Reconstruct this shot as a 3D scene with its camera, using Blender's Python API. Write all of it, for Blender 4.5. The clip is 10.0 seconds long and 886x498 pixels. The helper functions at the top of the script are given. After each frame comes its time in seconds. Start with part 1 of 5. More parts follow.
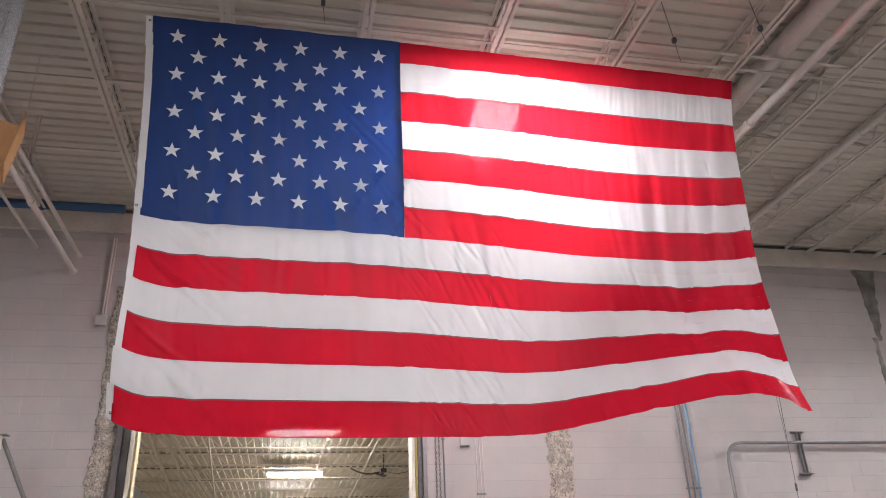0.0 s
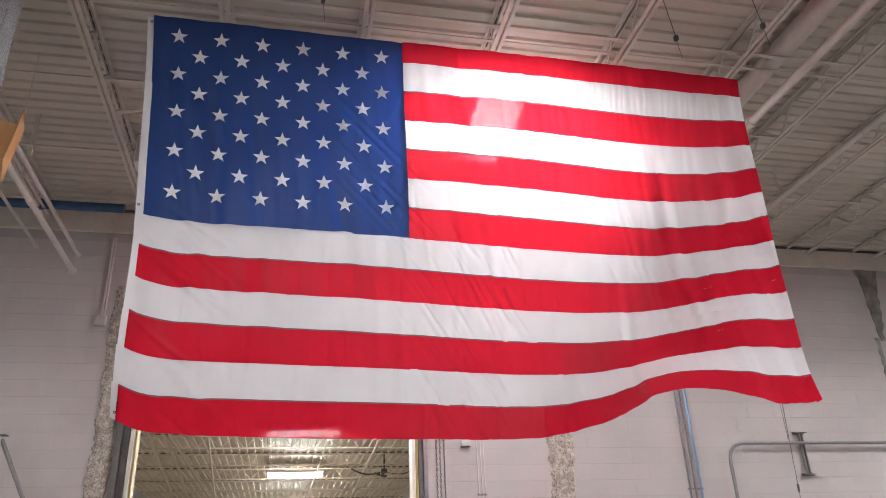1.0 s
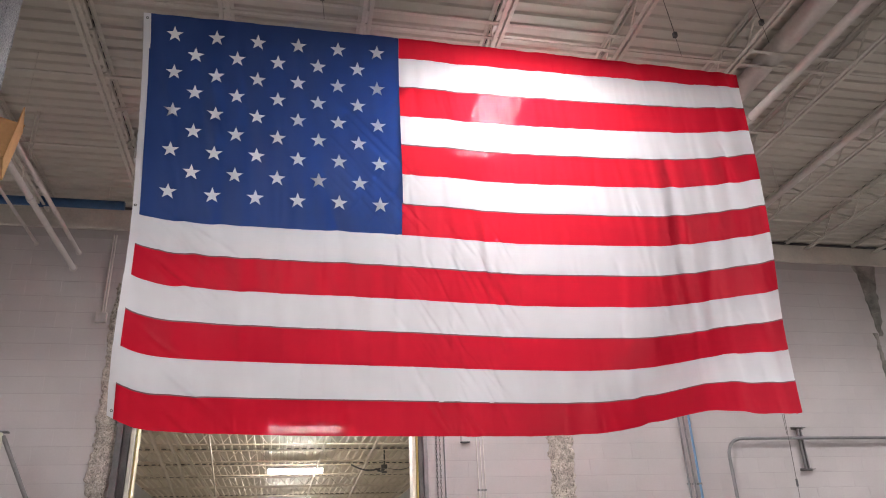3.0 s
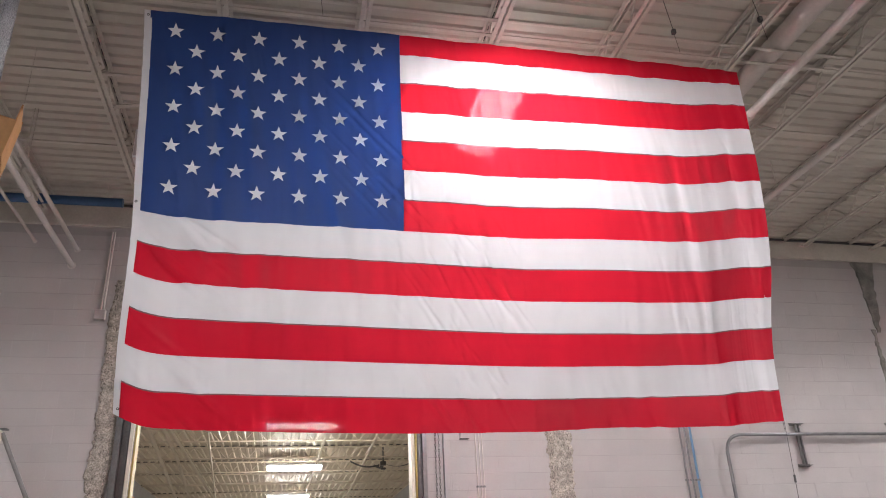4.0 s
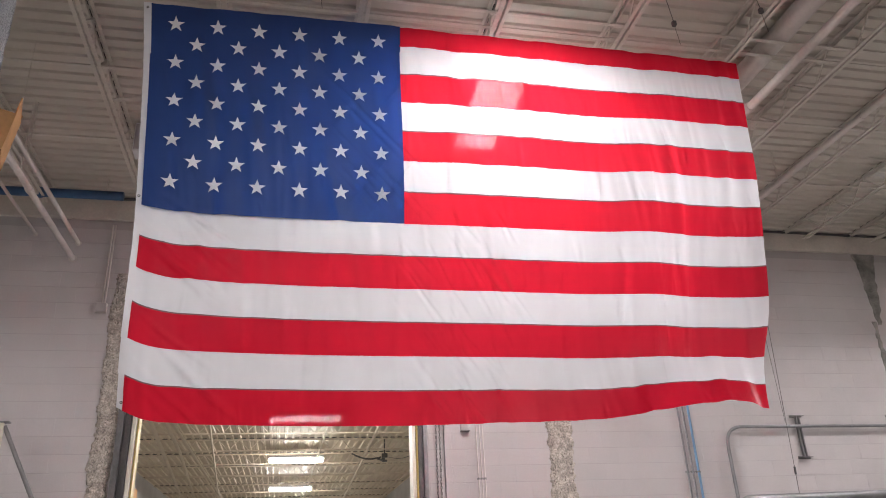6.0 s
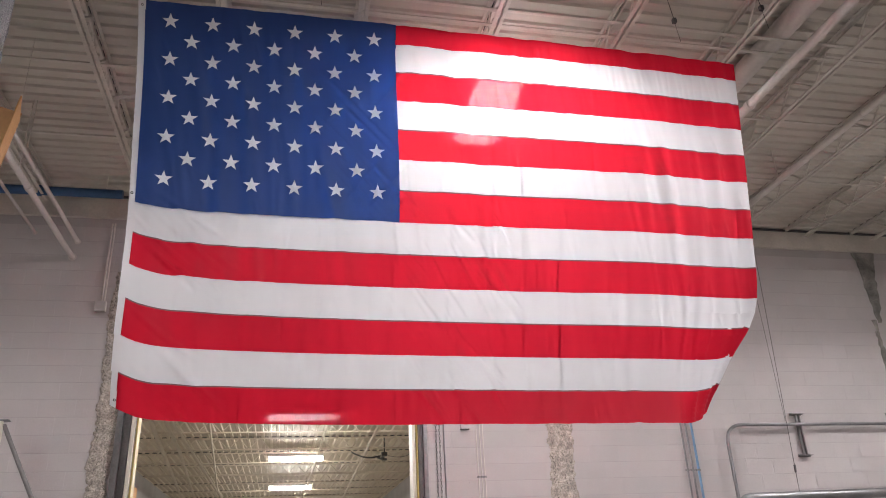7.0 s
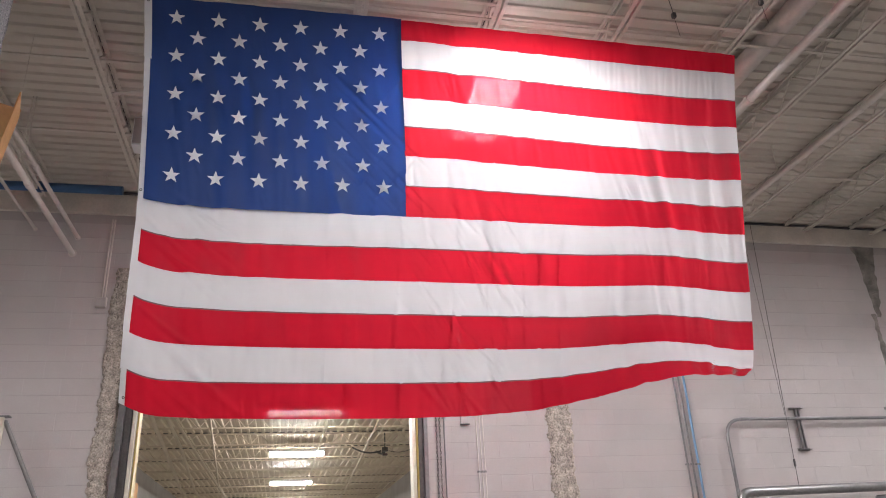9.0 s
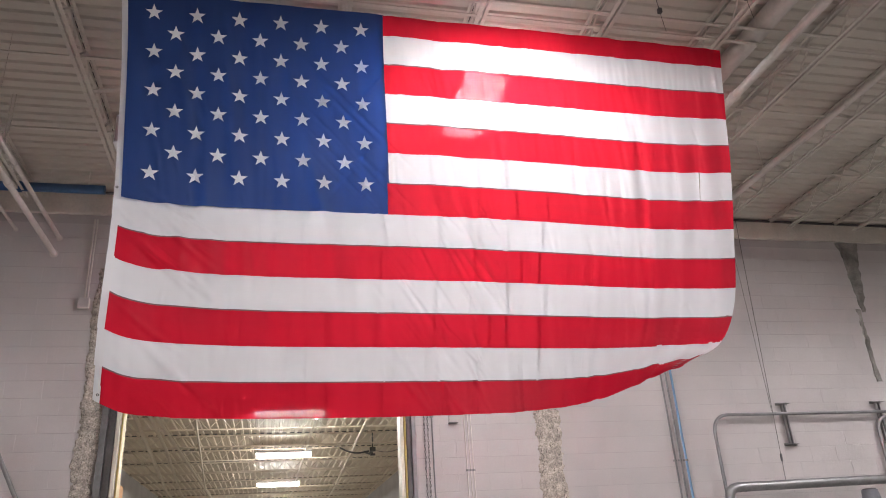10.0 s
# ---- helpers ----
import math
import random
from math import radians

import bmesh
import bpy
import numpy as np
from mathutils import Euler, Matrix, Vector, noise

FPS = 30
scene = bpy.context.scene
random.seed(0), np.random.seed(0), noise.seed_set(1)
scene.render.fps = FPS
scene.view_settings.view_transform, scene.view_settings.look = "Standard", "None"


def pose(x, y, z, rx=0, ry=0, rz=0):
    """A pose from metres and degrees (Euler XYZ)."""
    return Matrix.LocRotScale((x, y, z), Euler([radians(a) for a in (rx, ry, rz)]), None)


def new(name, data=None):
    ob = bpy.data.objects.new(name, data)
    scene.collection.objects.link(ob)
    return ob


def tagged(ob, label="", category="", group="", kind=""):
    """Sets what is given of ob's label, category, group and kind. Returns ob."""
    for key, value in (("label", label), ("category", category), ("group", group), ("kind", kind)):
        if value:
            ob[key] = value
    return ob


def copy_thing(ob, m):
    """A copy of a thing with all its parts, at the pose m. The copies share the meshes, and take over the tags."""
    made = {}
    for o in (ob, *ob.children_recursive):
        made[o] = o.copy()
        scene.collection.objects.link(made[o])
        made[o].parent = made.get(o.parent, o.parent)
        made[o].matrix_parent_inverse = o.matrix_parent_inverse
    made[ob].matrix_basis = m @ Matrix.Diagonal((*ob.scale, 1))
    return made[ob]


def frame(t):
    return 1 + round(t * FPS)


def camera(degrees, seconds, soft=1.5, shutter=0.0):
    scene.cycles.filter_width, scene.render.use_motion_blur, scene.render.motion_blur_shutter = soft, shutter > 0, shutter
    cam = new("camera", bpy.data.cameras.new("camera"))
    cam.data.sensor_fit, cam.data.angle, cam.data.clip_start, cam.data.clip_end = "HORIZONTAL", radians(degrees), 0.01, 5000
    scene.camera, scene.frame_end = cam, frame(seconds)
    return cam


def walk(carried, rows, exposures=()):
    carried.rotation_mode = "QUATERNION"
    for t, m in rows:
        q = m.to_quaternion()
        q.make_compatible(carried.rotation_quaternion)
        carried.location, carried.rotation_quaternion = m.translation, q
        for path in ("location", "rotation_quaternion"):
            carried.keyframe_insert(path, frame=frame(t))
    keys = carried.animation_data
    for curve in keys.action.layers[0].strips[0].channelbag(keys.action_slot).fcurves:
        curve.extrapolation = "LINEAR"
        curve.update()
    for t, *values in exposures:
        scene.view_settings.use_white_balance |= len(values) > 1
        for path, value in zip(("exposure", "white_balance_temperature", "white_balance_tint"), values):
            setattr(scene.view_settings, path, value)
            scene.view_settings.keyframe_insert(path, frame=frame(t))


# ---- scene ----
# The eye stands still and only turns a little, EYE metres over the floor.
EYE = 1.6
cam = camera(61.5, 10.0, soft=1.0)
PATH = [
    (0.0, pose(-0.003, -0.016, EYE + 0.002, 114.860, 2.291, -11.539)),
    (0.5, pose(-0.005, -0.003, EYE + 0.003, 114.906, 2.272, -11.542)),
    (1.0, pose(0.005, 0.022, EYE + 0.005, 114.908, 2.277, -11.488)),
    (1.5, pose(-0.015, -0.049, EYE + 0.002, 114.651, 2.292, -11.548)),
    (2.0, pose(-0.001, -0.019, EYE + 0.001, 114.669, 2.343, -11.464)),
    (2.5, pose(0.001, 0.004, EYE + 0.002, 114.676, 2.355, -11.450)),
    (4.0, pose(-0.006, -0.003, EYE + 0.004, 114.342, 2.487, -11.571)),
    (4.5, pose(-0.002, -0.001, EYE + -0.004, 114.299, 2.439, -11.590)),
    (5.0, pose(0.009, -0.005, EYE + 0.008, 114.070, 2.468, -11.508)),
    (5.5, pose(0.007, -0.011, EYE + 0.008, 113.866, 2.501, -11.451)),
    (7.0, pose(0.006, 0.006, EYE + 0.000, 113.701, 2.559, -11.447)),
    (7.5, pose(0.002, 0.010, EYE + 0.002, 113.602, 2.604, -11.477)),
    (8.0, pose(0.003, 0.002, EYE + 0.001, 113.548, 2.641, -11.439)),
    (8.5, pose(-0.000, 0.002, EYE + -0.002, 113.525, 2.697, -11.433)),
    (9.0, pose(0.006, 0.000, EYE + -0.004, 113.356, 2.676, -11.397)),
    (9.5, pose(-0.019, 0.003, EYE + -0.017, 113.280, 2.977, -11.714)),
    (10.0, pose(0.010, 0.049, EYE + -0.009, 113.301, 3.434, -12.207)),
]
walk(cam, PATH)

# ---- light ----
world = bpy.data.worlds.new("world")
scene.world = world
world.use_nodes = True
world.node_tree.nodes["Background"].inputs[0].default_value = (0.05, 0.05, 0.055, 1)
world.node_tree.nodes["Background"].inputs[1].default_value = 0.3
scene.view_settings.exposure = 1.22


# ---- materials ----
def material(name, base, rough=0.6, metal=0.0, grain=0.0, scale=40.0, stain=0.0, stain_scale=2.0, bump=0.0,
             bump_scale=60.0, stretch=(1, 1, 1), island=0.0, spread=0.0, spec=0.5):
    """A surface with grain and stains in its colour, and fine relief."""
    m = bpy.data.materials.new(name)
    m.use_nodes = True
    nt = m.node_tree
    b = nt.nodes["Principled BSDF"]
    b.inputs["Roughness"].default_value, b.inputs["Metallic"].default_value = rough, metal
    b.inputs["Specular IOR Level"].default_value = spec
    tc = nt.nodes.new("ShaderNodeTexCoord")
    geo = nt.nodes.new("ShaderNodeNewGeometry")
    mp = nt.nodes.new("ShaderNodeMapping")
    mp.inputs["Scale"].default_value = stretch
    nt.links.new(geo.outputs["Position"] if not island < 0 else tc.outputs["Object"], mp.inputs["Vector"])

    def noise_node(s, detail=5.0):
        n = nt.nodes.new("ShaderNodeTexNoise")
        n.inputs["Scale"].default_value, n.inputs["Detail"].default_value = s, detail
        nt.links.new(mp.outputs["Vector"], n.inputs["Vector"])
        return n.outputs["Fac"]

    def mul(col, fac, amount):
        r = nt.nodes.new("ShaderNodeMapRange")
        r.inputs["From Min"].default_value, r.inputs["From Max"].default_value = 0.3, 0.7
        r.inputs["To Min"].default_value, r.inputs["To Max"].default_value = 1 - amount, 1 + amount * 0.5
        nt.links.new(fac, r.inputs["Value"])
        v = nt.nodes.new("ShaderNodeVectorMath")
        v.operation = "SCALE"
        nt.links.new(col, v.inputs[0])
        nt.links.new(r.outputs[0], v.inputs["Scale"])
        return v.outputs[0]
    rgb = nt.nodes.new("ShaderNodeRGB")
    rgb.outputs[0].default_value = (*base, 1)
    col = rgb.outputs[0]
    if grain:
        col = mul(col, noise_node(scale), grain)
    if stain:
        col = mul(col, noise_node(stain_scale, 7.0), stain)
    if spread:
        oi = nt.nodes.new("ShaderNodeObjectInfo")
        col = mul(col, oi.outputs["Random"], spread)
    if island > 0:
        col = mul(col, geo.outputs["Random Per Island"], island)
    nt.links.new(col, b.inputs["Base Color"])
    if bump:
        bp = nt.nodes.new("ShaderNodeBump")
        bp.inputs["Strength"].default_value, bp.inputs["Distance"].default_value = bump, 0.01
        nt.links.new(noise_node(bump_scale), bp.inputs["Height"])
        nt.links.new(bp.outputs[0], b.inputs["Normal"])
    return m


def glowing(name, colour, strength):
    m = bpy.data.materials.new(name)
    m.use_nodes = True
    b = m.node_tree.nodes["Principled BSDF"]
    b.inputs["Base Color"].default_value = (0.8, 0.8, 0.8, 1)
    b.inputs["Emission Color"].default_value = (*colour, 1)
    b.inputs["Emission Strength"].default_value = strength
    return m


def nylon(name, base, sheer, through_col, gloss=0.15, thin=0.4):
    """Thin woven cloth: it scatters light back and through, has a sheen, and is a little sheer between its threads."""
    m = bpy.data.materials.new(name)
    m.use_nodes = True
    nt = m.node_tree
    b = nt.nodes["Principled BSDF"]
    out = nt.nodes["Material Output"]
    geo = nt.nodes.new("ShaderNodeNewGeometry")
    n1 = nt.nodes.new("ShaderNodeTexNoise")
    n1.inputs["Scale"].default_value, n1.inputs["Detail"].default_value = 3.0, 5
    nt.links.new(geo.outputs["Position"], n1.inputs["Vector"])
    mr = nt.nodes.new("ShaderNodeMapRange")
    mr.inputs["To Min"].default_value, mr.inputs["To Max"].default_value = 0.9, 1.08
    nt.links.new(n1.outputs["Fac"], mr.inputs["Value"])
    sc = nt.nodes.new("ShaderNodeVectorMath")
    sc.operation = "SCALE"
    sc.inputs[0].default_value = base
    nt.links.new(mr.outputs[0], sc.inputs["Scale"])
    nt.links.new(sc.outputs[0], b.inputs["Base Color"])
    b.inputs["Roughness"].default_value = 0.45
    b.inputs["Specular IOR Level"].default_value = gloss
    n2 = nt.nodes.new("ShaderNodeTexNoise")
    n2.inputs["Scale"].default_value, n2.inputs["Detail"].default_value = 900.0, 2
    nt.links.new(geo.outputs["Position"], n2.inputs["Vector"])
    bp = nt.nodes.new("ShaderNodeBump")
    bp.inputs["Strength"].default_value, bp.inputs["Distance"].default_value = 0.1, 0.002
    nt.links.new(n2.outputs["Fac"], bp.inputs["Height"])
    nt.links.new(bp.outputs[0], b.inputs["Normal"])
    tr = nt.nodes.new("ShaderNodeBsdfTranslucent")
    tr.inputs[0].default_value = (*through_col, 1)
    tp = nt.nodes.new("ShaderNodeBsdfTransparent")
    tp.inputs[0].default_value = (*sheer[1], 1)
    mix1, mix2 = nt.nodes.new("ShaderNodeMixShader"), nt.nodes.new("ShaderNodeMixShader")
    mix1.inputs[0].default_value, mix2.inputs[0].default_value = thin, sheer[0]
    nt.links.new(b.outputs[0], mix1.inputs[1])
    nt.links.new(tr.outputs[0], mix1.inputs[2])
    nt.links.new(mix1.outputs[0], mix2.inputs[1])
    nt.links.new(tp.outputs[0], mix2.inputs[2])
    nt.links.new(mix2.outputs[0], out.inputs["Surface"])
    return m


BLOCK = material("painted_block", (0.47, 0.43, 0.41), 0.55, grain=0.05, scale=120, stain=0.07, stain_scale=1.3, bump=0.35, bump_scale=180, spread=0.02)
BLOCKS = material("painted_blocks", (0.47, 0.43, 0.41), 0.55, grain=0.05, scale=120, stain=0.07, stain_scale=1.3, bump=0.35, bump_scale=180, island=0.02)
MORTAR = material("painted_mortar", (0.41, 0.375, 0.355), 0.8, grain=0.08, scale=90, stain=0.1, bump=0.4, bump_scale=120)
ROUGH = material("rough_mortar", (0.50, 0.445, 0.375), 0.95, grain=0.5, scale=60, stain=0.4, stain_scale=16, bump=1.0, bump_scale=70)
PITS = material("dark_mortar", (0.17, 0.145, 0.12), 0.95, grain=0.3, scale=80)
CONCRETE = material("speckled_concrete", (0.42, 0.42, 0.43), 0.9, grain=0.5, scale=70, stain=0.15, stain_scale=4, bump=0.8, bump_scale=90)
DECK = material("painted_deck", (0.53, 0.485, 0.41), 0.55, grain=0.04, scale=30, stain=0.14, stain_scale=0.9, stretch=(0.25, 1, 1), bump=0.1, bump_scale=25)
STEEL = material("painted_steel", (0.59, 0.545, 0.47), 0.5, grain=0.08, scale=40, stain=0.12, stain_scale=3, bump=0.15, bump_scale=80)
PIPE = material("painted_pipe", (0.60, 0.55, 0.50), 0.45, grain=0.06, scale=30, stain=0.1, stain_scale=3)
BLUE = material("blue_pipe_paint", (0.028, 0.085, 0.19), 0.45, grain=0.1, scale=30, stain=0.15, stain_scale=4)
GALV = material("galvanised_steel", (0.25, 0.245, 0.24), 0.42, metal=0.7, grain=0.12, scale=50, stain=0.15, stain_scale=8)
STAINED = material("stained_mortar", (0.27, 0.255, 0.225), 0.95, grain=0.3, scale=50, stain=0.5, stain_scale=5, bump=0.8, bump_scale=60)
PALEBLUE = material("pale_blue_coating", (0.16, 0.30, 0.46), 0.45, grain=0.08, stain=0.1)
ZINC = material("dull_zinc", (0.22, 0.21, 0.20), 0.55, metal=0.3, grain=0.15, scale=50, stain=0.15, stain_scale=6)
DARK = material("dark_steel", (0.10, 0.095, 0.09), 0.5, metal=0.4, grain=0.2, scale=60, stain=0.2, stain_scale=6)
RUBBER = material("grey_plastic", (0.12, 0.12, 0.13), 0.5, grain=0.1, scale=50)
CREAM = material("cream_paint", (0.72, 0.68, 0.55), 0.5, grain=0.05, stain=0.1)
YELLOW = material("yellow_paint", (0.45, 0.34, 0.09), 0.5, grain=0.08, stain=0.15)
CARD = material("cardboard", (0.50, 0.27, 0.11), 0.8, grain=0.08, scale=30, stain=0.12, stain_scale=6)
SIDE = material("painted_wall", (0.38, 0.36, 0.34), 0.7, grain=0.05, stain=0.1)
FLOOR = material("floor_concrete", (0.29, 0.275, 0.265), 0.45, grain=0.15, scale=20, stain=0.2)
CREAMDECK = material("cream_deck", (0.62, 0.53, 0.40), 0.55, grain=0.05, scale=20, stain=0.1, stain_scale=1.0)
CREAMSTEEL = material("cream_steel", (0.57, 0.49, 0.375), 0.5, grain=0.06, scale=40, stain=0.1)
ALU = material("brushed_aluminium", (0.78, 0.78, 0.79), 0.28, metal=1.0, grain=0.04, stain=0.05)
WHITE = material("white_enamel", (0.75, 0.75, 0.74), 0.4, grain=0.03)
TUBE = glowing("lamp_tube", (0.985, 0.95, 1.0), 130.0)
TUBEFAR = glowing("far_lamp_tube", (1.0, 0.95, 0.90), 72.0)
RED = nylon("red_nylon", (0.53, 0.006, 0.026), (0.003, (1.0, 0.85, 0.9)), (0.74, 0.018, 0.038), 0.14, 0.28)
WHITECLOTH = nylon("white_nylon", (0.82, 0.82, 0.83), (0.0016, (1, 1, 1)), (0.75, 0.74, 0.74), 0.15, 0.27)
NAVY = nylon("blue_nylon", (0.034, 0.067, 0.195), (0.001, (0.8, 0.85, 1.0)), (0.010, 0.040, 0.21), 0.18, 0.30)
STAR = nylon("star_cloth", (0.86, 0.86, 0.87), (0.0, (1, 1, 1)), (0.4, 0.4, 0.42), 0.15, 0.04)
CANVAS = nylon("canvas_band", (0.84, 0.83, 0.83), (0.0, (1, 1, 1)), (0.6, 0.6, 0.6), 0.15, 0.12)
THREAD = material("seam_thread", (0.20, 0.10, 0.11), 0.8)


# ---- mesh helpers ----
def box_into(bm, size, at=(0, 0, 0), bevel=0.0, turn=None):
    m = Matrix.Translation(at) @ (turn or Matrix()) @ Matrix.Diagonal((*size, 1))
    vs = bmesh.ops.create_cube(bm, size=1.0, matrix=m)["verts"]
    if bevel:
        es = list({e for v in vs for e in v.link_edges})
        bmesh.ops.bevel(bm, geom=es, offset=bevel, segments=2, affect="EDGES", profile=0.5)


def rod_into(bm, a, b, r, sides=12, r2=None):
    a, b = Vector(a), Vector(b)
    d = b - a
    m = Matrix.Translation((a + b) / 2) @ d.to_track_quat("Z", "Y").to_matrix().to_4x4()
    bmesh.ops.create_cone(bm, cap_ends=True, segments=sides, radius1=r, radius2=r if r2 is None else r2, depth=d.length, matrix=m)


def sweep_into(bm, points, r, sides=12):
    """A round tube along points."""
    pts = [Vector(p) for p in points]
    rings = []
    up = None
    for i, p in enumerate(pts):
        d = (pts[min(i + 1, len(pts) - 1)] - pts[max(i - 1, 0)]).normalized()
        if up is None:
            up = d.orthogonal().normalized()
        up = (up - d * up.dot(d)).normalized()
        side = d.cross(up)
        rings.append([bm.verts.new(p + r * (math.cos(a) * up + math.sin(a) * side)) for a in
                      (2 * math.pi * k / sides for k in range(sides))])
    for r0, r1 in zip(rings, rings[1:]):
        for k in range(sides):
            bm.faces.new((r0[k], r0[(k + 1) % sides], r1[(k + 1) % sides], r1[k]))
    bm.faces.new(rings[0][::-1])
    bm.faces.new(rings[-1])


def bend(a, corner, b, radius, steps=8):
    """Points from a to b round a corner."""
    a, c, b = Vector(a), Vector(corner), Vector(b)
    p, q = c + (a - c).normalized() * radius, c + (b - c).normalized() * radius
    return [a] + [p.lerp(c, s).lerp(c.lerp(q, s), s) for s in (k / steps for k in range(steps + 1))] + [b]


def mesh_of(bm, mat, smooth=False):
    me = bpy.data.meshes.new("mesh")
    bmesh.ops.recalc_face_normals(bm, faces=bm.faces)
    for f in bm.faces:
        f.smooth = smooth
    bm.to_mesh(me)
    bm.free()
    me.materials.append(mat)
    if smooth:
        me.set_sharp_from_angle(angle=radians(40))
    return me


def part(name, bm, mat, parent=None, label="", smooth=False):
    """Links a bmesh as one mesh object under a thing or a part."""
    ob = new(name, mesh_of(bm, mat, smooth) if isinstance(bm, bmesh.types.BMesh) else bm)
    ob.parent = parent
    return tagged(ob, label)


def thing(name, at=(0, 0, 0), label="", category="", group="", kind=""):
    ob = new(name)
    ob.matrix_basis = Matrix.Translation(at)
    return tagged(ob, label, category, group, kind)


def bar(name, size, at, mat, parent, bevel=0.0, label="", turn=None):
    bm = bmesh.new()
    box_into(bm, size, at, bevel, turn)
    return part(name, bm, mat, parent, label)


def rod(name, a, b, r, mat, parent, sides=14, label=""):
    bm = bmesh.new()
    rod_into(bm, a, b, r, sides)
    return part(name, bm, mat, parent, label, True)


def structure(ob, label, category=""):
    return tagged(ob, label, category, kind="structure")


# ---- the hall ----
D = 9.5                    # the block wall stands this far in front of the eye
DECK_Z = EYE + 4.82        # underside of the roof deck
CHORD_Z = EYE + 4.52       # underside of the joists
OPEN_L, OPEN_R, OPEN_Z = -1.72, 1.64, 4.05
BH, BL = 0.206, 0.412      # one block course and one block with its joint


def build_hall():
    bm = bmesh.new()
    box_into(bm, (30, 60, 0.3), (1, 22, -0.15))
    structure(part("floor", bm, FLOOR), "worn grey concrete floor of the hall", "floor")
    # the backing of the block wall, with the doorway through it; the blocks stand proud of it
    bm = bmesh.new()
    for x0, x1, z0, z1 in ((-13, OPEN_L, 0, DECK_Z - 0.32), (OPEN_R, 15, 0, DECK_Z - 0.32), (OPEN_L, OPEN_R, OPEN_Z, DECK_Z - 0.32)):
        box_into(bm, (x1 - x0, 0.2, z1 - z0), ((x0 + x1) / 2, D + 0.1, (z0 + z1) / 2))
    wall = structure(part("wall_north", bm, MORTAR), "pale painted concrete block wall with a tall doorway", "wall")
    bm = bmesh.new()
    box_into(bm, (28, 0.24, 0.32), (1, D + 0.08, DECK_Z - 0.16), 0.01)
    structure(part("trim", bm, STEEL), "painted steel edge beam along the wall top", "beam")
    # the gap's shade under the deck, made as a thin dark strip
    bm = bmesh.new()
    box_into(bm, (22.9, 0.03, 0.028), (2.5, D - 0.056, DECK_Z - 0.016))
    structure(part("trim", bm, DARK), "dark strip standing for the shaded gap between wall beam and roof deck", "trim")
    for name, size, at in (("wall_west", (0.2, 24, DECK_Z), (-9, -2, DECK_Z / 2)), ("wall_east", (0.2, 24, DECK_Z), (14, -2, DECK_Z / 2)),
                           ("wall_south", (23.2, 0.2, DECK_Z), (2.5, -12, DECK_Z / 2))):
        bm = bmesh.new()
        box_into(bm, size, at)
        structure(part(name, bm, SIDE), "plain painted wall that closes the hall", "wall")
    return wall


def deck_mesh(x0, x1, y0, y1, z, mat, pitch=0.1525, deep=0.025, along=False):
    """Ribbed roof deck, its ribs running from side to side, or along the room."""
    if along:
        x0, x1, y0, y1 = y0, y1, x0, x1
    bm = bmesh.new()
    n = int((y1 - y0) / pitch)
    prof = []
    for i in range(n + 1):
        y = y0 + i * pitch
        prof += [(y, z), (y + pitch * 0.30, z), (y + pitch * 0.40, z + deep), (y + pitch * 0.90, z + deep)]
    rows = [[bm.verts.new((y, x, zz) if along else (x, y, zz)) for y, zz in prof] for x in (x0, x1)]
    for i in range(len(prof) - 1):
        bm.faces.new((rows[0][i], rows[1][i], rows[1][i + 1], rows[0][i + 1]))
    for f in bmesh.ops.extrude_face_region(bm, geom=bm.faces[:])["geom"]:
        if isinstance(f, bmesh.types.BMVert):
            f.co.z += 0.12
    return mesh_of(bm, mat)


def build_joist(label, y0, y1, z_top, z_low, mat, group, pitch=0.62, web=0.010, leg=0.036, flute_shade=False):
    """An open-web steel joist: two angles above, two below, zigzag bars between. Built along y at x = 0."""
    j = thing("roof_joist", (0, 0, 0), label, "roof joist", group)
    length, mid = y1 - y0, (y0 + y1) / 2
    for name, z, wide, shift, way in (("top_chord", z_top, leg, 0, -1), ("bottom_chord", z_low, leg * 0.95, 0.4, 1)):
        for side in (-1, 1):
            bm = bmesh.new()                                # a rolled angle
            prof = [(0.012, 0), (0.012 + wide, 0), (0.012 + wide, 0.006), (0.018, 0.006), (0.018, wide), (0.012, wide)]
            ends = [[bm.verts.new((side * x, y, z + way * q)) for x, q in prof] for y in (y0 + shift, y1 - shift)]
            for i in range(6):
                bm.faces.new((ends[0][i], ends[0][(i + 1) % 6], ends[1][(i + 1) % 6], ends[1][i]))
            for e in ends:
                bm.faces.new(e)
            part(name, bm, mat, j)
    if flute_shade:                                                # dark strip standing in for the shade in the flutes over the joist
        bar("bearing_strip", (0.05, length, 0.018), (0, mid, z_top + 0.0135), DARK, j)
    n = int((length - 0.8) / pitch)
    h = z_top - z_low - 0.02
    bm = bmesh.new()
    rod_into(bm, (0, -pitch / 4, h / 2), (0, pitch / 4, -h / 2), web, 6)
    down = mesh_of(bm, mat)
    bm = bmesh.new()
    rod_into(bm, (0, -pitch / 4, -h / 2), (0, pitch / 4, h / 2), web, 6)
    up = mesh_of(bm, mat)
    for i in range(n):
        for me, dy in ((down, 0.25), (up, 0.75)):
            part("web_bar", me, mat, j).location = (0, y0 + 0.4 + (i + dy) * pitch, (z_top + z_low) / 2)
    return j


